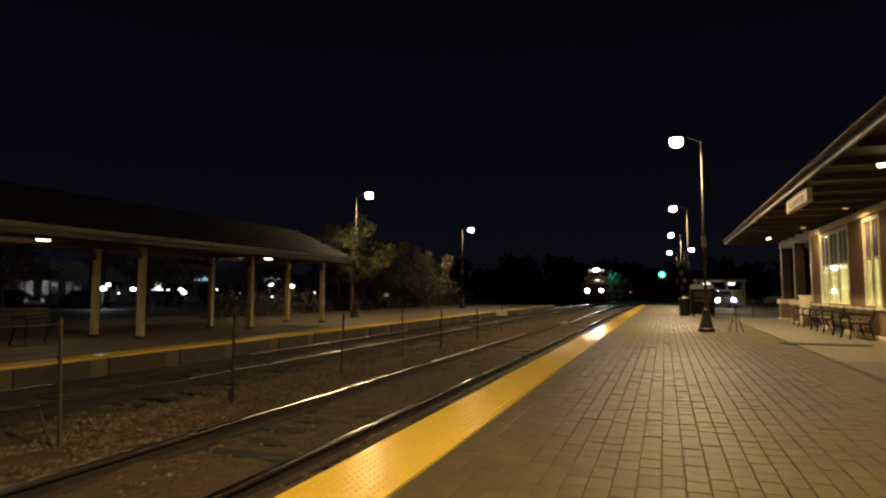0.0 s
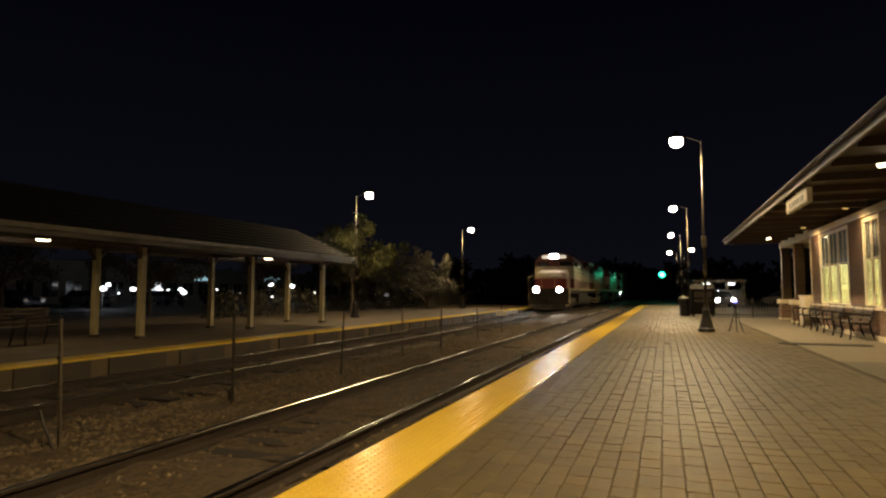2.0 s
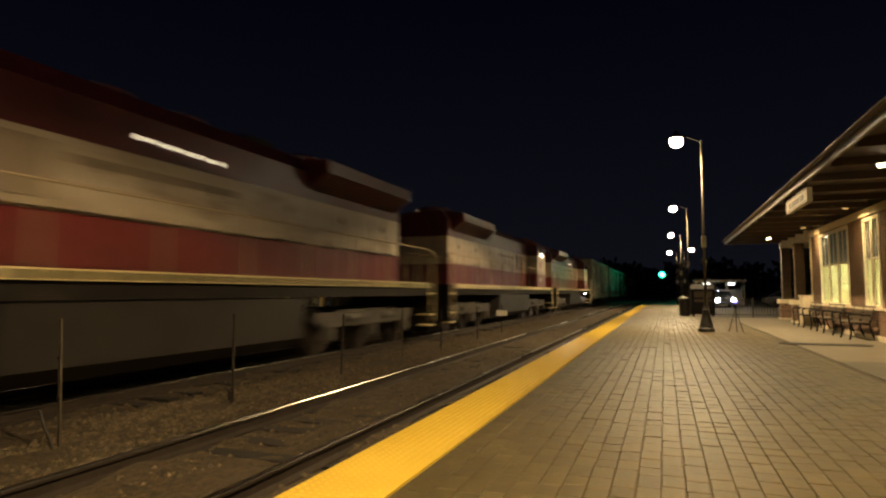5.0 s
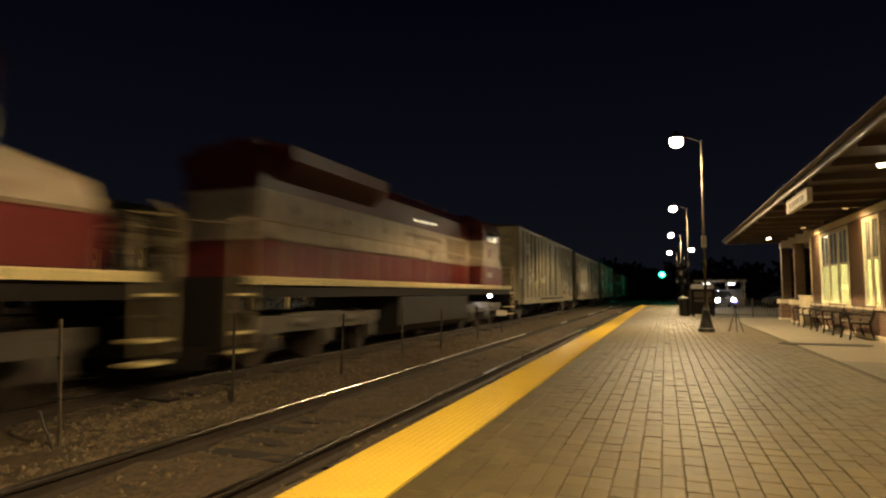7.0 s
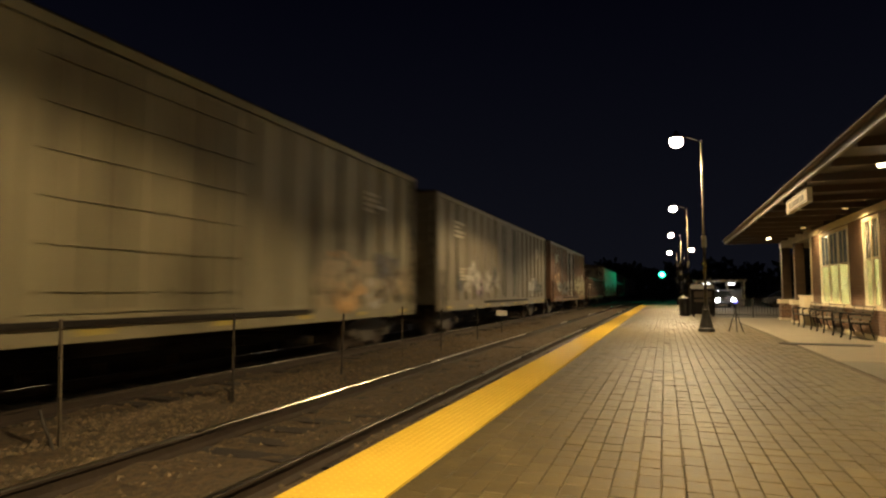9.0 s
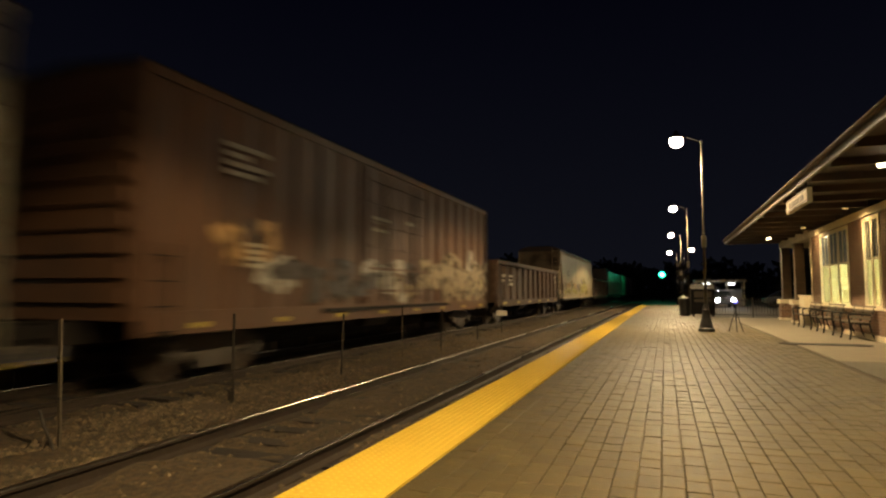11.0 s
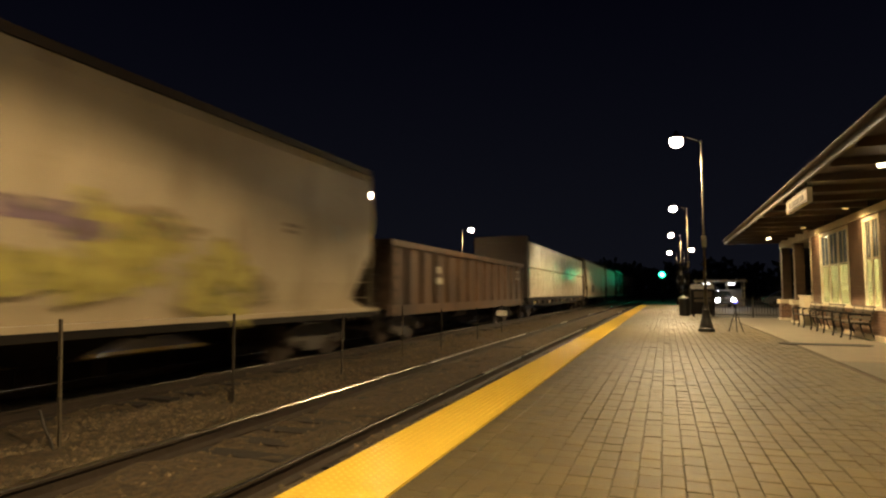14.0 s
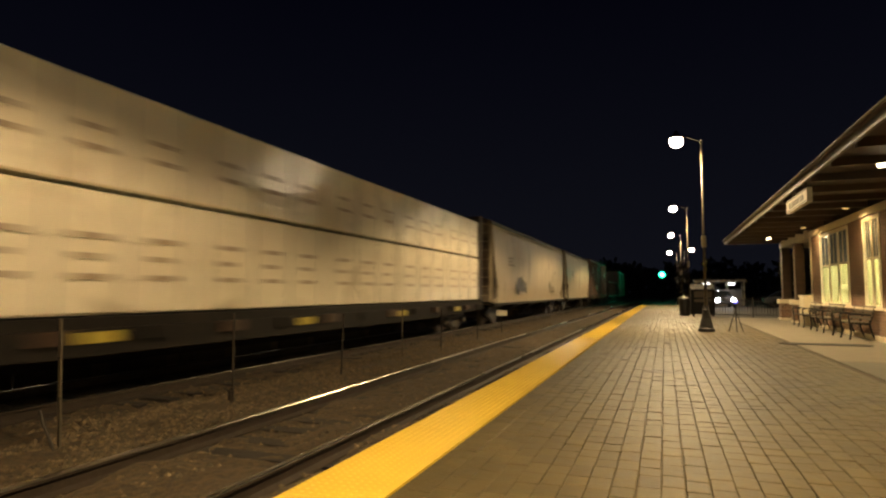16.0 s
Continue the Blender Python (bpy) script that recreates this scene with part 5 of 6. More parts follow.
def gondola(u, L, mat, label, marks, ribs=13):
    car = thing("gondola", label, "gondola car", "freight cars")
    y0, y1, z0, z1 = 0.8, 0.8 + L, 0.98, 2.66
    g = bmesh.new()
    box(g, 1.39, y0, z0, 1.45, y1, z1)
    body = part("side_wall", g, mat, car)
    boxes("side_wall", mat, car, (-1.45, y0, z0, -1.39, y1, z1))
    boxes("end_wall", mat, car, (-1.389, y0, z0, 1.389, y0 + 0.06, z1 - 0.002))
    boxes("end_wall", mat, car, (-1.389, y1 - 0.06, z0, 1.389, y1, z1 - 0.002))
    boxes("floor", mat, car, (-1.389, y0 + 0.061, z0, 1.389, y1 - 0.061, z0 + 0.08))
    for s in (-1, 1):
        x0, x1 = sorted((s * 1.40, s * 1.58))
        boxes("top_chord", mat, car, (x0, y0, z1 - 0.02, x1, y1, z1 + 0.15), b=0.02)
        x0, x1 = sorted((s * 1.45, s * 1.54))
        boxes("side_sill", mat, car, (x0, y0, z0 - 0.18, x1, y1, z0 + 0.08), b=0.015)
        for i in range(ribs):
            yy = y0 + 0.05 + i * (L - 0.3) / (ribs - 1)
            g = bmesh.new()
            hull(g, [(x, yy + d, z) for z in (z0 + 0.1, z1 - 0.04) for x, d in ((s * 1.45, 0.0), (s * 1.45, 0.22), (s * 1.56, 0.04), (s * 1.56, 0.18))])
            part("side_rib", g, mat, body)
    for ye, d in ((y0, -1), (y1, 1)):
        boxes("end_chord", mat, car, (-1.4, min(ye, ye + d * 0.12), z1 - 0.02, 1.4, max(ye, ye + d * 0.12), z1 + 0.14), b=0.02)
        for q in range(4):
            ya, yb = sorted((ye, ye + d * 0.08))
            boxes("end_rib", mat, body, (-1.35, ya, z0 + 0.3 + q * 0.38, 1.35, yb, z0 + 0.46 + q * 0.38), b=0.02)
    boxes("centre_sill", UNDER, car, (-0.35, 0.5, 0.66, 0.35, y1 + 0.3, z0 - 0.02))
    for k in range(6 if ribs == 13 else 0):
        boxes("reflector", REFLECT, car, (1.542, y0 + 1.1 + k * (L - 2.4) / 5, z0 - 0.10, 1.548, y0 + 1.6 + k * (L - 2.4) / 5, z0 + 0.0))
    ladder(car, 1.60, y0 + 0.3, z0 - 0.35, z1, 6)
    ladder(car, 1.60, y1 - 0.3, z0 - 0.35, z1, 6)
    for my, rows, w, h in marks:
        stencil(car, 1.562, y0 + my, z1 - 0.45, rows, w, h)
    boxes("notice_plate", mat, car, (1.562, y1 - 1.7, z1 - 0.62, 1.572, y1 - 0.95, z1 - 0.28))
    for za in (z1 - 0.62, z1 - 0.31):
        boxes("plate_edge", PALE, car, (1.5725, y1 - 1.7, za, 1.576, y1 - 0.95, za + 0.03))
    brake_gear(car, y0 + 3.4, y1 - 3.4)
    for yy in (y0 + 1.9, y1 - 1.9):
        freight_truck(car, yy)
    coupler(car, 0.0, 1)
    coupler(car, y1 + 0.8, -1)
    return car, u


# darker than the hopper paint: the shade on the car ends, put into colour
ENDSHADE = pmat("shaded_slope_sheet", (0.14, 0.105, 0.068), (0.21, 0.165, 0.11), 0.7, 0, 1.1, 22, 0.1, dirt=(0.05, 0.035, 0.022), dirt_scale=0.9, dirt_at=0.5)


def hopper(u, L, mat, label, seed, sprays):
    """Covered hopper with swelling sides and slope-sheet ends."""
    car = thing("covered_hopper", label, "hopper car", "freight cars")
    y0, y1, z0, z1 = 0.75, 0.75 + L, 1.02, 4.58
    side = ((1.40, 0.0), (1.46, 0.25), (1.52, 0.6), (1.56, 1.3), (1.56, 2.1), (1.50, 3.06), (1.34, 3.44), (0.9, 3.58))
    g = bmesh.new()
    rows = []
    n = 20
    for i in range(n + 1):
        rows.append(y0 + L * i / n)
    rings = []
    sec = [(x, z0 + z) for x, z in side]
    full = sec + [(-x, z) for x, z in sec[::-1]]
    for y in rows:
        ring = []
        for x, z in full:
            yy = y
            q = max(0.0, min(1.0, (z - z0 - 0.25) / 1.5))
            tuck = 0.95 * (1 - q) ** 1.2 if z - z0 > 0.2 else 0.0
            if y == rows[0]:
                yy = y + tuck
            if y == rows[-1]:
                yy = y - tuck
            ring.append(g.verts.new((x, yy, z)))
        rings.append(ring)
    k = len(full)
    for a, b in zip(rings, rings[1:]):
        for i in range(k):
            g.faces.new((a[i], a[(i + 1) % k], b[(i + 1) % k], b[i]))
    # both end faces take the material with shade in its colour
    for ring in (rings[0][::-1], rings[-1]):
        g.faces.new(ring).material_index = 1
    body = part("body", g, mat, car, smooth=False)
    body.data.materials.append(ENDSHADE)
    for s in (-1, 1):
        x0, x1 = sorted((s * 1.41, s * 1.58))
        boxes("side_sill", mat, car, (x0, y0 - 0.25, z0 - 0.06, x1, y1 + 0.25, z0 + 0.02), b=0.012)
        boxes("sill_flange", UNDER, car, (x0 + 0.02, y0 - 0.2, z0 - 0.17, x1 - 0.02, y1 + 0.2, z0 - 0.062), label="dark lower flange of the sill")
        for i in range(1, 4):
            yy = y0 + L * i / 4
            g = bmesh.new()
            for (xa, za), (xb, zb) in zip(side[1:6], side[2:7]):
                hull(g, [(s * (x + e), yy + d, z0 + z) for x, z in ((xa, za), (xb, zb)) for d in (-0.02, 0.02) for e in (-0.01, 0.006)])
            part("weld_seam", g, mat, body)
        for e, d in ((y0, 1), (y1, -1)):
            bars("end_post", mat, car, 0.04, [(s * 1.45, e - d * 0.1, z0), (s * 1.45, e + d * 0.02, z1 - 0.3)])
            bars("end_brace", mat, car, 0.035, [(s * 0.5, e - d * 0.1, z0), (s * 0.9, e + d * 0.05, z0 + 1.6)])
            boxes("end_platform", UNDER, car, (*sorted((s * 0.2, s * 1.5))[:1], min(e - d * 0.3, e + d * 0.8), z0 - 0.06, sorted((s * 0.2, s * 1.5))[1], max(e - d * 0.3, e + d * 0.8), z0 - 0.01))
    for e, d in ((y0, 1), (y1, -1)):
        ladder(car, 1.15, e - d * 0.12, z0 - 0.3, z1 - 0.1, 10, 0.45, mat, False)
        ladder(car, 1.60, e - d * 0.02, z0 - 0.4, z0 + 1.0, 4)
    g = bmesh.new()
    prism(g, [(-0.9, z1 + 0.022), (0.9, z1 + 0.022), (0.85, z1 + 0.06), (-0.85, z1 + 0.06)], y0 + 0.1, y1 - 0.1)
    part("roof_walk", g, UNDER, car, "dark roof walkway")
    g = bmesh.new()
    prism(g, [(-1.46, z1 - 0.30), (1.46, z1 - 0.30), (1.46, z1 - 0.17), (0.93, z1 + 0.018), (-0.93, z1 + 0.018), (-1.46, z1 - 0.17)], y0 - 0.03, y1 + 0.03)
    part("roof", g, DARKBROWN, car, "dark rusty roof edge")
    for i in range(6):
        yy = y0 + 1.2 + i * (L - 2.8) / 5.5
        boxes("hatch", UNDER, car, (-0.35, yy, z1 + 0.062, 0.35, yy + 1.4, z1 + 0.16), b=0.03)
    for i in range(4):
        yy = y0 + L * (0.17 + 0.22 * i)
        g = bmesh.new()
        hull(g, [(x, yy + d, 1.0) for x in (-1.2, 1.2) for d in (-1.3, 1.3)] + [(x, yy + d, 0.42) for x in (-0.4, 0.4) for d in (-0.4, 0.4)])
        part("discharge_chute", g, UNDER, car)
    boxes("centre_sill", UNDER, car, (-0.3, 0.4, 0.7, 0.3, y1 + 0.35, z0 - 0.03))
    for yy in (y0 + 1.7, y1 - 1.7):
        freight_truck(car, yy)
    coupler(car, 0.0, 1)
    coupler(car, y1 + 0.75, -1)
    stencil(car, 1.566, y0 + 2.4, z0 + 2.0, 3, 1.2, 0.09, FADED)
    stencil(car, 1.566, y1 - 3.6, z0 + 1.7, 2, 0.6, 0.07, FADED)
    boxes("notice_plate", PALE, car, (1.566, y1 - 1.9, z0 + 1.5, 1.574, y1 - 1.45, z0 + 1.85))
    rng = random.Random(seed)
    for yy, zz, ry, rz, c in sprays:
        graffiti(car, 1.568, y0 + yy - ry, y0 + yy + ry, zz - rz, zz + rz, 4, (c, c, c, 0), rng.uniform(0, 50))
    return car, u


def centerbeam(u, L, label):
    """Flat car with a centre truss, loaded with wrapped lumber on both sides."""
    car = thing("centerbeam_car", label, "flat car", "freight cars")
    y0, y1, z0 = 0.9, 0.9 + L, 1.06
    bulk = 0.35
    boxes("deck", UNDER, car, (-1.45, y0, z0 - 0.10, 1.45, y1, z0 + 0.05), b=0.01)
    for s in (-1, 1):
        x0, x1 = sorted((s * 1.30, s * 1.47))
        g = bmesh.new()
        hull(g, [(x, y, z) for x in (x0, x1) for y, z in ((y0 + 0.2, z0 - 0.102), (y1 - 0.2, z0 - 0.102), (y0 + 0.2, z0 - 0.3), (y1 - 0.2, z0 - 0.3), (y0 + 5.5, z0 - 0.44), (y1 - 5.5, z0 - 0.44))])
        part("side_sill", g, UNDER, car)
        for k in range(15):
            yy = y0 + 0.7 + k * (L - 1.6) / 14
            xa, xb = sorted((s * 1.47, s * 1.56))
            boxes("winch", GONBROWN if k % 2 else UNDER, car, (xa, yy, z0 - 0.27, xb, yy + 0.42, z0 - 0.10), b=0.01)
            if k % 3 == 0:
                xa, xb = sorted((s * 1.475, s * 1.485))
                boxes("reflector", REFLECT, car, (xa, yy + 0.6, z0 - 0.28, xb, yy + 1.15, z0 - 0.14))
    for ye in (y0, y1 - bulk):
        bk = boxes("bulkhead", DARKBROWN, car, (-1.45, ye, z0 + 0.05, 1.45, ye + bulk, 4.40), b=0.02)
        for q in range(5):
            boxes("bulkhead_rib", DARKBROWN, bk, (-1.46, ye - 0.05, z0 + 0.4 + q * 0.65, 1.46, ye - 0.001, z0 + 0.55 + q * 0.65))
    boxes("centre_beam", BOXBROWN, car, (-0.12, y0 + bulk, 4.20, 0.12, y1 - bulk, 4.45))
    for k in range(13):
        yy = y0 + bulk + 0.3 + k * (L - 2 * bulk - 0.7) / 12
        boxes("centre_post", BOXBROWN, car, (-0.07, yy, z0 + 0.05, 0.07, yy + 0.14, 4.2))
    rng = random.Random(3)
    spans = (0.0, 3.75, 7.45, 11.2, 14.9, 18.65, L - 2 * bulk - 0.12)
    for s in (-1, 1):
        for tier, (za, zb) in enumerate(((z0 + 0.07, z0 + 1.66), (z0 + 1.72, z0 + 3.10))):
            for a, b in zip(spans, spans[1:]):
                x0, x1 = sorted((s * 0.16, s * (1.40 + rng.uniform(0, 0.02))))
                g = bmesh.new()
                ya, yb = y0 + bulk + 0.06 + a + 0.012, y0 + bulk + 0.06 + b - 0.012
                box(g, x0, ya, za, x1, yb, zb)
                bmesh.ops.subdivide_edges(g, edges=g.edges[:], cuts=5, use_grid_fill=True)
                for v in g.verts:
                    if abs(v.co.x) > 1.38:
                        v.co.x += s * 0.022 * noise.noise((v.co.y * 1.7, v.co.z * 2.3, s * 5.0 + tier))
                bevel(g, 0.03)
                pk = part("lumber_pack", g, WRAP, car, "lumber bundle in shiny pale plastic wrap")
                if s > 0:
                    for q in range(3):
                        yy = ya + 0.45 + q * 1.15
                        for r_ in range(2 if tier else 3):
                            zz = za + 0.45 + r_ * 0.26
                            boxes("print_bar", WRAPINK, pk, (1.448, yy, zz, 1.452, yy + 0.55 - 0.12 * (r_ % 2), zz + 0.075))
                    for q in range(4):
                        yy = ya + 0.25 + q * (yb - ya - 0.5) / 3
                        boxes("strap", UNDER, pk, (1.440, yy, za + 0.03, 1.447, yy + 0.018, zb - 0.03))
    boxes("centre_sill", UNDER, car, (-0.4, 0.5, 0.62, 0.4, y1 + 0.4, z0 - 0.11))
    brake_gear(car, y0 + 3.8, y1 - 3.8)
    for yy in (y0 + 2.2, y1 - 2.2):
        freight_truck(car, yy)
    ladder(car, 1.50, y0 + 0.15, z0, 4.4, 9, 0.3)
    coupler(car, 0.0, 1)
    coupler(car, y1 + 0.9, -1)
    return car, u


# u: the place of each car's front coupler along the line at the clip's start
TRAIN = [
    locomotive(75.48, True, "red and white freight locomotive with blazing headlights leading the train", True),
    locomotive(96.35, False, "red and white freight locomotive running cab to the rear", False),
    locomotive(117.16, False, "red and white freight locomotive, last before the boxcars", False, True),
    boxcar(137.80, 18.35, BOXGREY, "grimy olive-grey plug-door boxcar with sprayed patches", 4.70, 4, ((15.2, 1.75, 1.6, 0.85, 4), (15.0, 1.8, 1.5, 0.75, 0), (13.9, 1.7, 0.9, 0.7, 0), (17.0, 1.6, 0.9, 0.5, 0), (4.5, 1.9, 0.6, 0.5, 1), (6.2, 2.2, 0.5, 0.4, 1), (3.0, 2.4, 0.5, 0.4, 0))),
    boxcar(157.90, 18.25, BOXGREY2, "dull grey boxcar with pale graffiti along its side", 4.62, 5, ((3.2, 1.9, 1.1, 0.6, 2), (5.0, 1.8, 0.9, 0.6, 3), (6.4, 1.95, 1.0, 0.55, 2), (4.1, 1.95, 0.5, 0.45, 5), (15.0, 1.8, 1.5, 0.6, 2))),
    boxcar(178.00, 16.9, BOXBROWN, "brown boxcar covered in cream graffiti low on its side", 4.66, 6, ((13.8, 1.9, 2.2, 0.85, 0), (11.6, 1.8, 1.6, 0.8, 0), (15.6, 2.0, 1.2, 0.85, 0), (12.6, 2.2, 1.6, 0.5, 0), (14.6, 1.4, 2.0, 0.45, 0), (15.9, 1.55, 0.3, 0.35, 1), (8.0, 1.95, 1.5, 0.4, 2), (4.0, 1.8, 1.6, 0.5, 2), (2.2, 2.3, 0.8, 0.5, 4), (6.4, 1.6, 1.5, 0.4, 5), (9.0, 1.5, 1.0, 0.4, 0))),
    gondola(196.35, 15.35, GONBROWN, "dark brown ribbed gondola car with pale lettering", ((0.75, 2, 0.55, 0.13), (2.0, 3, 0.75, 0.11)), 13),
    hopper(213.35, 18.65, HOPPER, "pale grey covered hopper with graffiti along its lower side", 8, ((3.2, 1.98, 2.0, 0.34, 4), (5.6, 2.0, 1.5, 0.36, 4), (2.6, 1.5, 1.2, 0.26, 1), (4.9, 1.5, 1.5, 0.3, 1), (7.0, 1.5, 1.2, 0.28, 1), (8.2, 1.75, 0.8, 0.5, 3), (8.9, 1.85, 0.5, 0.4, 2), (10.6, 1.85, 1.6, 0.85, 1), (12.4, 1.85, 1.4, 0.85, 1), (11.4, 2.3, 1.5, 0.3, 3), (13.6, 1.6, 0.8, 0.3, 0))),
    gondola(232.95, 15.5, GONRUST, "rust-brown gondola car with pale lettering plates", ((3.3, 2, 0.62, 0.2),), 15),
    centerbeam(249.70, 23.2, "centre-beam flat car loaded with pale wrapped lumber"),
    hopper(274.40, 18.0, HOPPER, "pale grey covered hopper behind the lumber car", 10, ((5.0, 1.7, 1.2, 0.5, 5), (13.5, 1.6, 0.9, 0.5, 0))),
    hopper(294.20, 13.4, HOPPER, "short pale covered hopper in the middle of the train", 11, ()),
    boxcar(309.40, 16.5, BOXBROWN, "brown boxcar far back in the train", 4.6, 12, ((5.0, 1.8, 1.2, 0.5, 0),)),
    gondola(327.90, 15.4, GONBROWN, "dark gondola car far back in the train", (), 13),
    boxcar(345.20, 16.5, BOXGREY2, "dull boxcar at the far end of the view", 4.6, 14, ()),
]


def motions():
    """The train runs past at one speed; its wheels turn with it."""
    for car, u in TRAIN:
        walk(car, [(t, pose(FAR_C, u - SPEED * t, RAIL)) for t in (0.0, 4.0, 8.0, 12.0, 16.0)])
    first = {}
    for w, y, r in WHEELS:
        key = (round(y, 2), round(r, 3))
        if key not in first:
            step = radians(80) * r / SPEED
            rows = []
            k = 0
            while k * step < 16.0 + step:
                t = min(k * step, 16.0)
                rows.append((t, Matrix.Translation((0, y, 0)) @ Matrix.Rotation(t * SPEED / r, 4, "X")))
                k += 1
            walk(w, rows)
            first[key] = w
        else:
            src = first[key].animation_data
            w.rotation_mode = "QUATERNION"
            keys = w.animation_data_create()
            keys.action = src.action
            keys.action_slot = src.action_slot

# ======== trees, town and car park ========
LEAF = pmat("leaf_olive", (0.085, 0.088, 0.024), (0.045, 0.048, 0.015), 0.55, 0, 2, 30, 0.0)
LEAF_DULL = pmat("leaf_dull", (0.058, 0.052, 0.024), (0.030, 0.027, 0.014), 0.6, 0, 2, 30, 0.0)
BARK = pmat("bark", (0.10, 0.075, 0.05), (0.05, 0.038, 0.026), 0.9, 0, 6, 40, 0.5, stretch=(1, 1, 0.2))
RENDERED = pmat("town_wall", (0.16, 0.15, 0.14), (0.10, 0.095, 0.09), 0.8, 0, 0.6, 12, 0.1)
LITWINDOW = glow("lit_window", (0.85, 0.93, 1.0), 2.6)
TEAL = glow("teal_sign_glow", (0.45, 0.75, 0.85), 0.8)
CARPAINT = pmat("car_paint", (0.10, 0.105, 0.115), (0.07, 0.072, 0.08), 0.25, 0.3, 2, 30, 0.0, coat=0.6)
CARLIGHT = glow("car_headlight_glow", (0.86, 0.92, 1.0), 90)
ASPHALT = pmat("asphalt", (0.055, 0.052, 0.048), (0.035, 0.033, 0.031), 0.85, 0, 2, 50, 0.3)


def tree(x, y, z, height, spread, leaves, size, seed, leaf, label, low=0.36):
    rng = random.Random(seed)
    t = thing("tree", label, "tree", "trackside trees", pose(x, y, z))
    g = bmesh.new()
    tips = []
    fork = height * low
    pts = [(0, 0, 0), (0.05, 0.03, fork * 0.5), (0.02, -0.04, fork)]
    for a, b, r1, r2 in zip(pts, pts[1:], (0.11, 0.09), (0.09, 0.075)):
        tube(g, a, b, r1, r2, 8)
    for k in range(11):
        a = k * 2.4 + rng.uniform(-0.3, 0.3)
        reach = spread * rng.uniform(0.45, 1.0)
        end = Vector((math.cos(a) * reach, math.sin(a) * reach, fork + (height - fork) * rng.uniform(0.15, 0.95)))
        mid = Vector((0.02, -0.04, fork * rng.uniform(0.75, 1.0))).lerp(end, 0.5) + Vector((0, 0, 0.15))
        tube(g, (0.02, -0.04, fork * 0.95), mid, 0.05, 0.03, 6)
        tube(g, mid, end, 0.03, 0.01, 5)
        tips += [(mid, 0.55), (end, 0.62), (mid.lerp(end, 0.55), 0.6)]
        for q in range(3):
            e2 = end + Vector((rng.uniform(-0.7, 0.7), rng.uniform(-0.7, 0.7), rng.uniform(-0.4, 0.6)))
            tube(g, mid.lerp(end, 0.7), e2, 0.014, 0.005, 4)
            tips.append((e2, 0.34))
    part("trunk", g, BARK, t)
    vs, fs = [], []
    for _ in range(leaves):
        c, r = rng.choice(tips)
        p = c + Vector((rng.gauss(0, r * 0.5), rng.gauss(0, r * 0.5), rng.gauss(0, r * 0.42)))
        d = Vector((rng.uniform(-1, 1), rng.uniform(-1, 1), rng.uniform(-1, 1))).normalized()
        s = d.orthogonal().normalized()
        ln = size * rng.uniform(0.6, 1.3)
        k = len(vs)
        vs += [p[:], (p + d * ln * 0.5 + s * ln * 0.3)[:], (p + d * ln)[:], (p + d * ln * 0.5 - s * ln * 0.3)[:]]
        fs.append((k, k + 1, k + 2, k + 3))
    me = bpy.data.meshes.new("crown")
    me.from_pydata(vs, [], fs)
    me.materials.append(leaf)
    o = new("crown", me)
    o.parent = t
    return t


tree(-17.3, 31.0, FAR_Z, 5.05, 2.7, 7000, 0.17, 3, LEAF, "young olive-green tree lit by the platform lamp")
tree(-17.2, 42.6, FAR_Z, 4.25, 2.6, 7500, 0.14, 9, LEAF_DULL, "dull bushy tree behind the far platform", 0.2)
tree(-19.6, 39.0, FAR_Z, 4.3, 2.3, 5500, 0.14, 12, LEAF_DULL, "dull bushy tree behind the far platform", 0.2)
tree(-25.0, 33.0, FAR_Z, 5.0, 2.5, 3500, 0.15, 15, LEAF_DULL, "dim tree at the edge of the town car park", 0.3)
tree(-27.0, 17.5, FAR_Z, 5.0, 2.5, 3500, 0.15, 18, LEAF_DULL, "dim tree at the edge of the town car park", 0.3)
tree(-26.0, 24.5, FAR_Z, 4.6, 2.4, 3500, 0.15, 21, LEAF_DULL, "dim tree at the edge of the town car park", 0.3)


def leafmass(name, spots, per, size, leaf, label, category):
    rng = random.Random(31)
    vs, fs = [], []
    for x, y, z, r, h in spots:
        for _ in range(per):
            a, q = rng.uniform(0, 6.283), rng.random() ** 0.5
            hh = rng.random()
            w = r * q * (1 - 0.55 * hh)
            p = Vector((x + w * math.cos(a), y + w * math.sin(a), z + h * hh))
            d = Vector((rng.uniform(-1, 1), rng.uniform(-1, 1), rng.uniform(-1, 1))).normalized()
            s = d.orthogonal().normalized()
            ln = size * rng.uniform(0.6, 1.4)
            k = len(vs)
            vs += [p[:], (p + d * ln * 0.5 + s * ln * 0.35)[:], (p + d * ln)[:], (p + d * ln * 0.5 - s * ln * 0.35)[:]]
            fs.append((k, k + 1, k + 2, k + 3))
    me = bpy.data.meshes.new(name)
    me.from_pydata(vs, [], fs)
    me.materials.append(leaf)
    return tagged(new(name, me), label, category, kind="stuff")


rg = random.Random(77)
leafmass("hedge", [(-19.5 + rg.uniform(-0.5, 0.5), y, FAR_Z, 0.8, rg.uniform(0.9, 1.5)) for y in np.arange(22, 60, 1.0)], 170, 0.16, LEAF_DULL, "dark hedge behind the far platform", "hedge")
leafmass("far_woods", [(x, 150 + rg.uniform(0, 60), -0.4, rg.uniform(6, 10), rg.uniform(7, 13)) for x in np.arange(-150, 120, 5.5)] +
         [(rg.uniform(16, 34), y, -0.4, rg.uniform(4, 6), rg.uniform(7, 10)) for y in np.arange(60, 150, 6)], 420, 1.7, LEAF_DULL, "dark distant woods along the line", "woods")

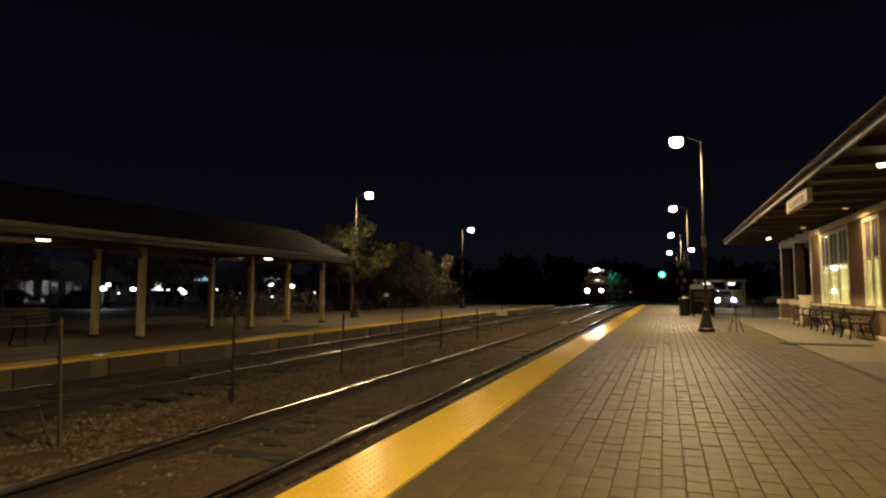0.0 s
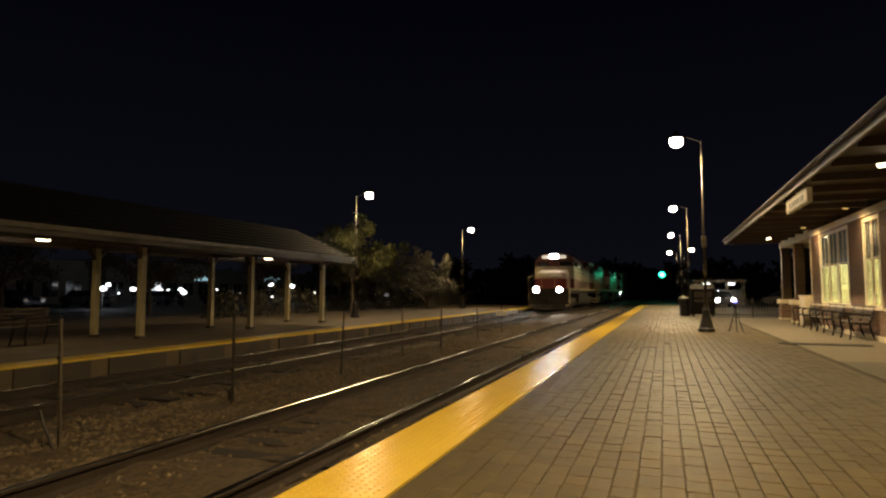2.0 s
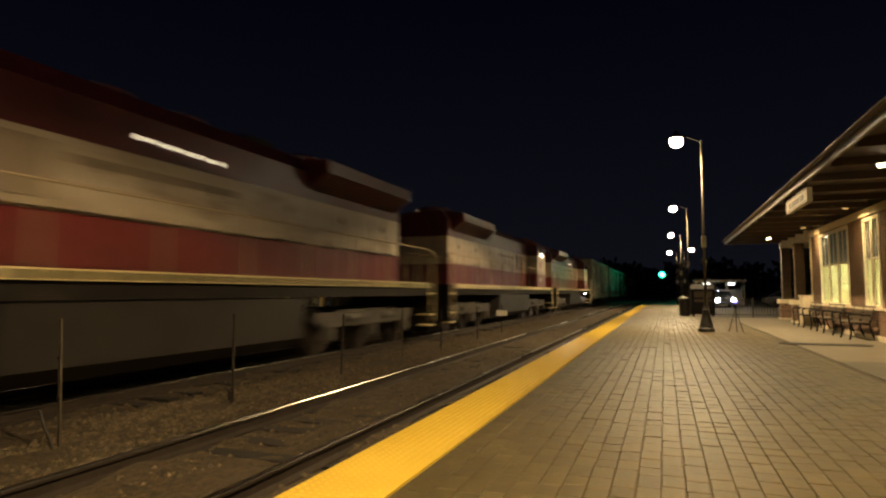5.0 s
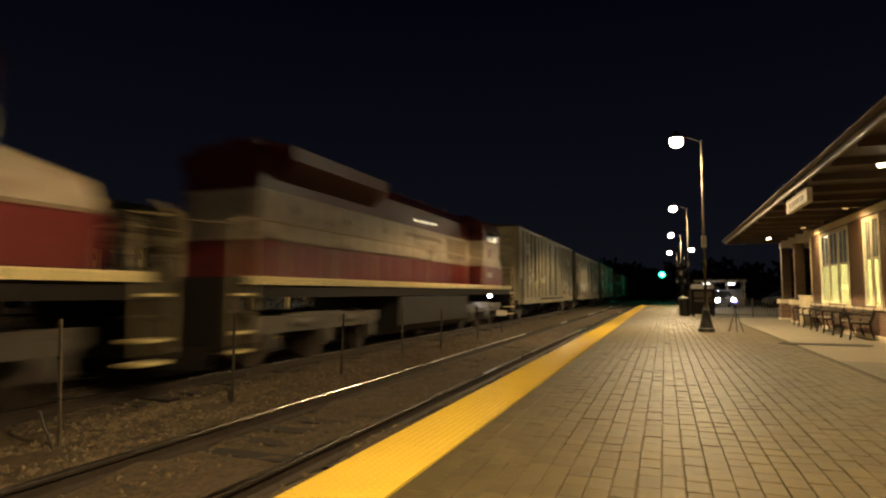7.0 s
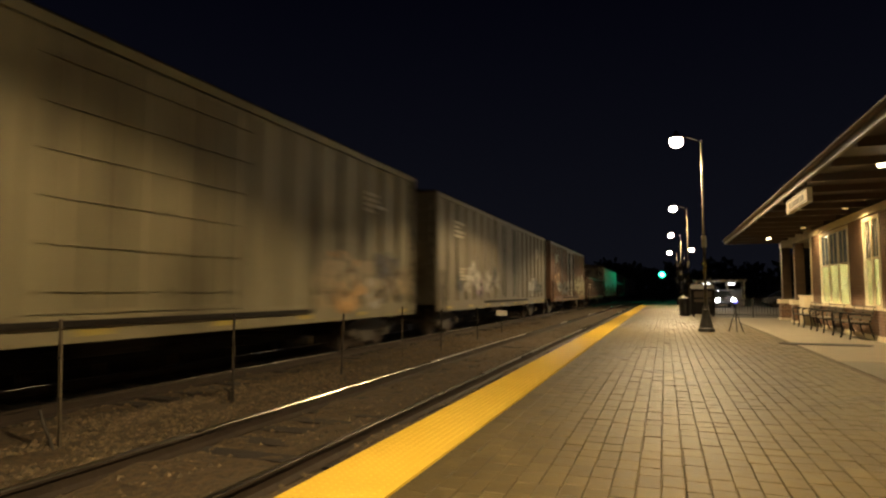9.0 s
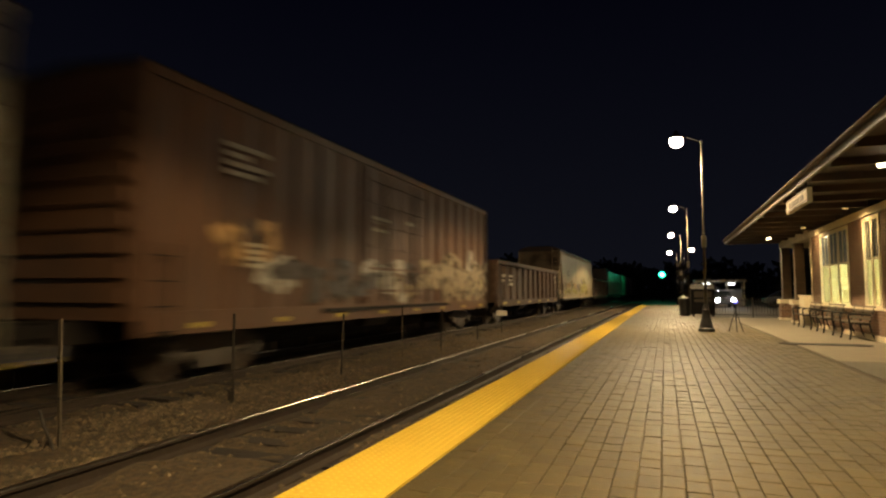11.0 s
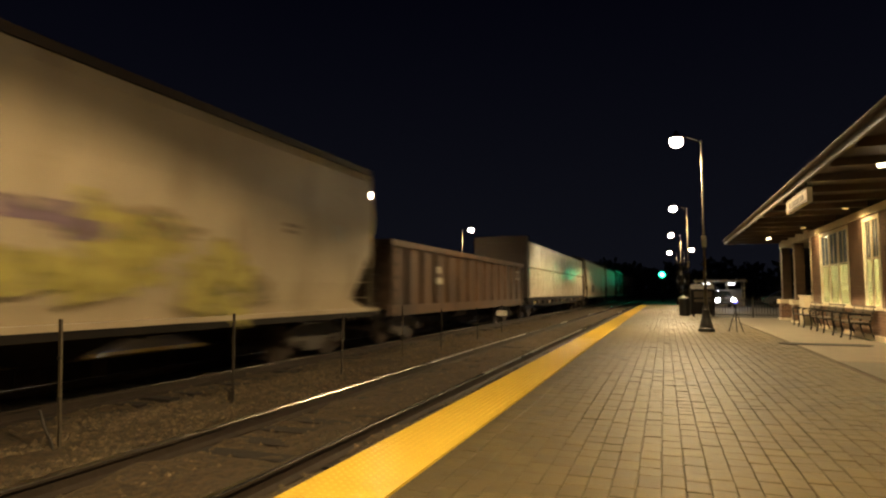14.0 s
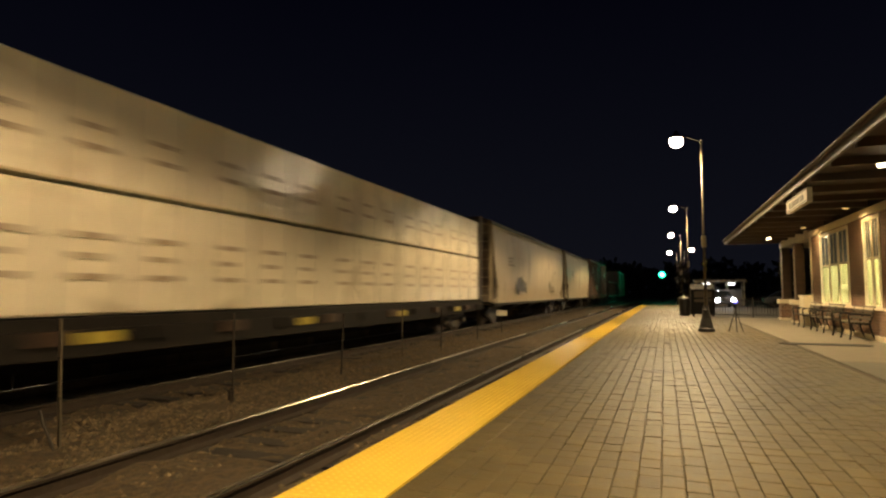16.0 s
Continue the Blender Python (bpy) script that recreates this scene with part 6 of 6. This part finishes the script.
g = bmesh.new()
box(g, -75, 2, -0.5, -24.05, 90, -0.12)
structure(part("town_lot", g, ASPHALT), "dark asphalt lot of the town behind the far platform", "car park")
g = bmesh.new()
box(g, 2.45, 32.05, -0.5, 45, 120, -0.12)
structure(part("car_park", g, ASPHALT), "dark asphalt car park beyond the platform", "car park")


def town_lamp(x, y, z, r):
    t = thing("street_lamp", "distant street lamp with a glowing white globe", "street lamp", "town street lamps", pose(x, y, -0.12))
    bars("pole", BLACKIRON, t, 0.06, [(0, 0, 0), (0, 0, z + 0.12 - r)], seg=6)
    g = bmesh.new()
    bmesh.ops.create_icosphere(g, subdivisions=2, radius=r, matrix=Matrix.Translation((0, 0, z + 0.12)) @ Matrix.Diagonal((1.15, 1.15, 0.8, 1)))
    part("globe", g, BULB_FAR, t, "glowing white globe", True)
    return t


for lx, ly, lz, lr in TOWN_LAMPS:
    town_lamp(lx, ly, lz, lr * 1.15)


for lx, ly, lz in ((-40.0, 33.32, 1.2), (-44.0, 59.12, 1.75), (-40.0, 57.71, 1.45)):
    lamp("town_light", lx + 0.4, ly - 0.4, lz - 0.25, 90, (0.85, 0.93, 1.0), 0.2)


def shop(x, y0, y1, h, label, lit):
    """A low town building seen across the lot, with lit shop windows on its near side."""
    t = thing("shop_building", label, "building", "town buildings", pose(x, 0, -0.12))
    boxes("wall", RENDERED, t, (-9, y0, 0, 0, y1, h))
    boxes("parapet", RENDERED, t, (-9.1, y0 - 0.1, h, 0.15, y1 + 0.1, h + 0.35), b=0.03)
    n = int((y1 - y0) / 2.6)
    for k in range(n):
        ya = y0 + 0.5 + k * (y1 - y0 - 0.6) / n
        w = boxes("window", FASCIA, t, (0.002, ya, 0.7, 0.08, ya + 1.9, 2.5), b=0.02)
        boxes("pane", LITWINDOW if k in lit else DARKGLASS, w, (0.082, ya + 0.1, 0.8, 0.095, ya + 0.9, 2.4))
        boxes("pane", LITWINDOW if k in lit else DARKGLASS, w, (0.082, ya + 1.0, 0.8, 0.095, ya + 1.8, 2.4))
    boxes("awning", RENDERED, t, (0.002, y0 + 0.3, 2.62, 0.9, y1 - 0.3, 2.72))
    return t


shop(-58, 25.5, 46.5, 4.2, "dim low shop building across the town lot", ())
shop(-58, 48.6, 65.2, 4.6, "dim shop building with one bright window", (2,))
shop(-58, 66.0, 99.5, 4.0, "dim pale shop building with an unlit front", ())
for ty, tz, w in ((61.6, 2.6, 2.4), (76.0, 2.9, 4.8)):
    t = thing("shop_sign", "small glowing teal shop sign with unreadable letters", "sign", "shop signs", pose(-57.7, ty, tz))
    for q in range(7):
        boxes("letter_bar", TEAL, t, (0, q * w / 7, 0.1 * (q % 2), 0.06, q * w / 7 + w / 10, 0.42 + 0.1 * (q % 3)))
    boxes("backing", RENDERED, t, (-0.15, -0.1, -0.1, -0.01, w, 0.75))


def parked_car(x, y, turn, label, lit=False):
    t = thing("parked_car", label, "car", "parked cars", pose(x, y, -0.12, 0, 0, turn))
    g = bmesh.new()
    hull(g, [(sx * w, yy, z) for sx in (-1, 1) for w, yy, z in ((0.80, -2.2, 0.35), (0.86, -2.1, 0.68), (0.90, -1.0, 0.92), (0.90, 1.6, 0.95), (0.86, 2.2, 0.85), (0.82, 2.25, 0.38), (0.88, 0, 0.25))])
    bevel(g, 0.05)
    body = part("body", g, CARPAINT, t)
    g = bmesh.new()
    hull(g, [(sx * w, yy, z) for sx in (-1, 1) for w, yy, z in ((0.80, -1.1, 0.90), (0.62, -0.35, 1.42), (0.62, 1.0, 1.45), (0.78, 1.9, 0.92))])
    bevel(g, 0.04)
    part("cabin", g, DARKGLASS, t, "dark car windows and roof")
    for sx in (-1, 1):
        for yy in (-1.35, 1.35):
            g = bmesh.new()
            tube(g, (sx * 0.74, yy, 0.32), (sx * 0.93, yy, 0.32), 0.32, seg=16)
            part("wheel", g, UNDER, t)
        g = bmesh.new()
        tube(g, (sx * 0.62, -2.19, 0.66), (sx * 0.62, -2.23, 0.66), 0.16, seg=12)
        part("headlight", g, CARLIGHT if lit else STEEL, t, "bright headlight" if lit else "")
    return t


parked_car(4.65, 57.5, 4, "dark parked car with bright headlights beyond the fence", True)
parked_car(10.5, 60.0, 90, "dark parked car in the lot beyond the fence")
for cy, ct in ((30, 92), (36, 88), (44, 91), (52, 90), (62, 89)):
    parked_car(-45.0, cy, ct, "dim parked car on the town lot")


def shelter():
    t = thing("waiting_shelter", "small glazed shelter with lit lamps beyond the fence", "shelter", "", pose(4.9, 64.0, -0.12))
    boxes("roof", FASCIA, t, (-2.2, -1.2, 2.35, 2.4, 1.2, 2.55), b=0.03)
    for x in (-2.0, -0.6, 0.8, 2.2):
        for y in (-1.0, 1.0):
            boxes("post", FASCIA, t, (x - 0.05, y - 0.05, 0, x + 0.05, y + 0.05, 2.35))
    boxes("back_panel", RENDERED, t, (-2.0, 0.95, 0.3, 2.2, 0.99, 1.6))
    boxes("low_wall", RENDERED, t, (-2.0, -1.04, 0.0, 2.2, -0.98, 0.7))
    for x in (-1.0, 1.2):
        boxes("lamp", BULB_FAR, t, (x - 0.3, -0.1, 2.05, x + 0.3, 0.1, 2.2), label="glowing shelter lamp")
    for x in (-1.6, -0.9, 0.2, 0.5):
        boxes("timetable", LITWINDOW, t, (x, 0.93, 0.85, x + 0.3, 0.945, 1.2))


shelter()
lamp("shelter_light", 4.9, 64.0, 1.9, 30, (0.95, 0.97, 1.0), 0.15)
lamp_post(2.0, 66.5, -0.4, 1)["label"] = "tall lamp post turned to the car park"

motions()
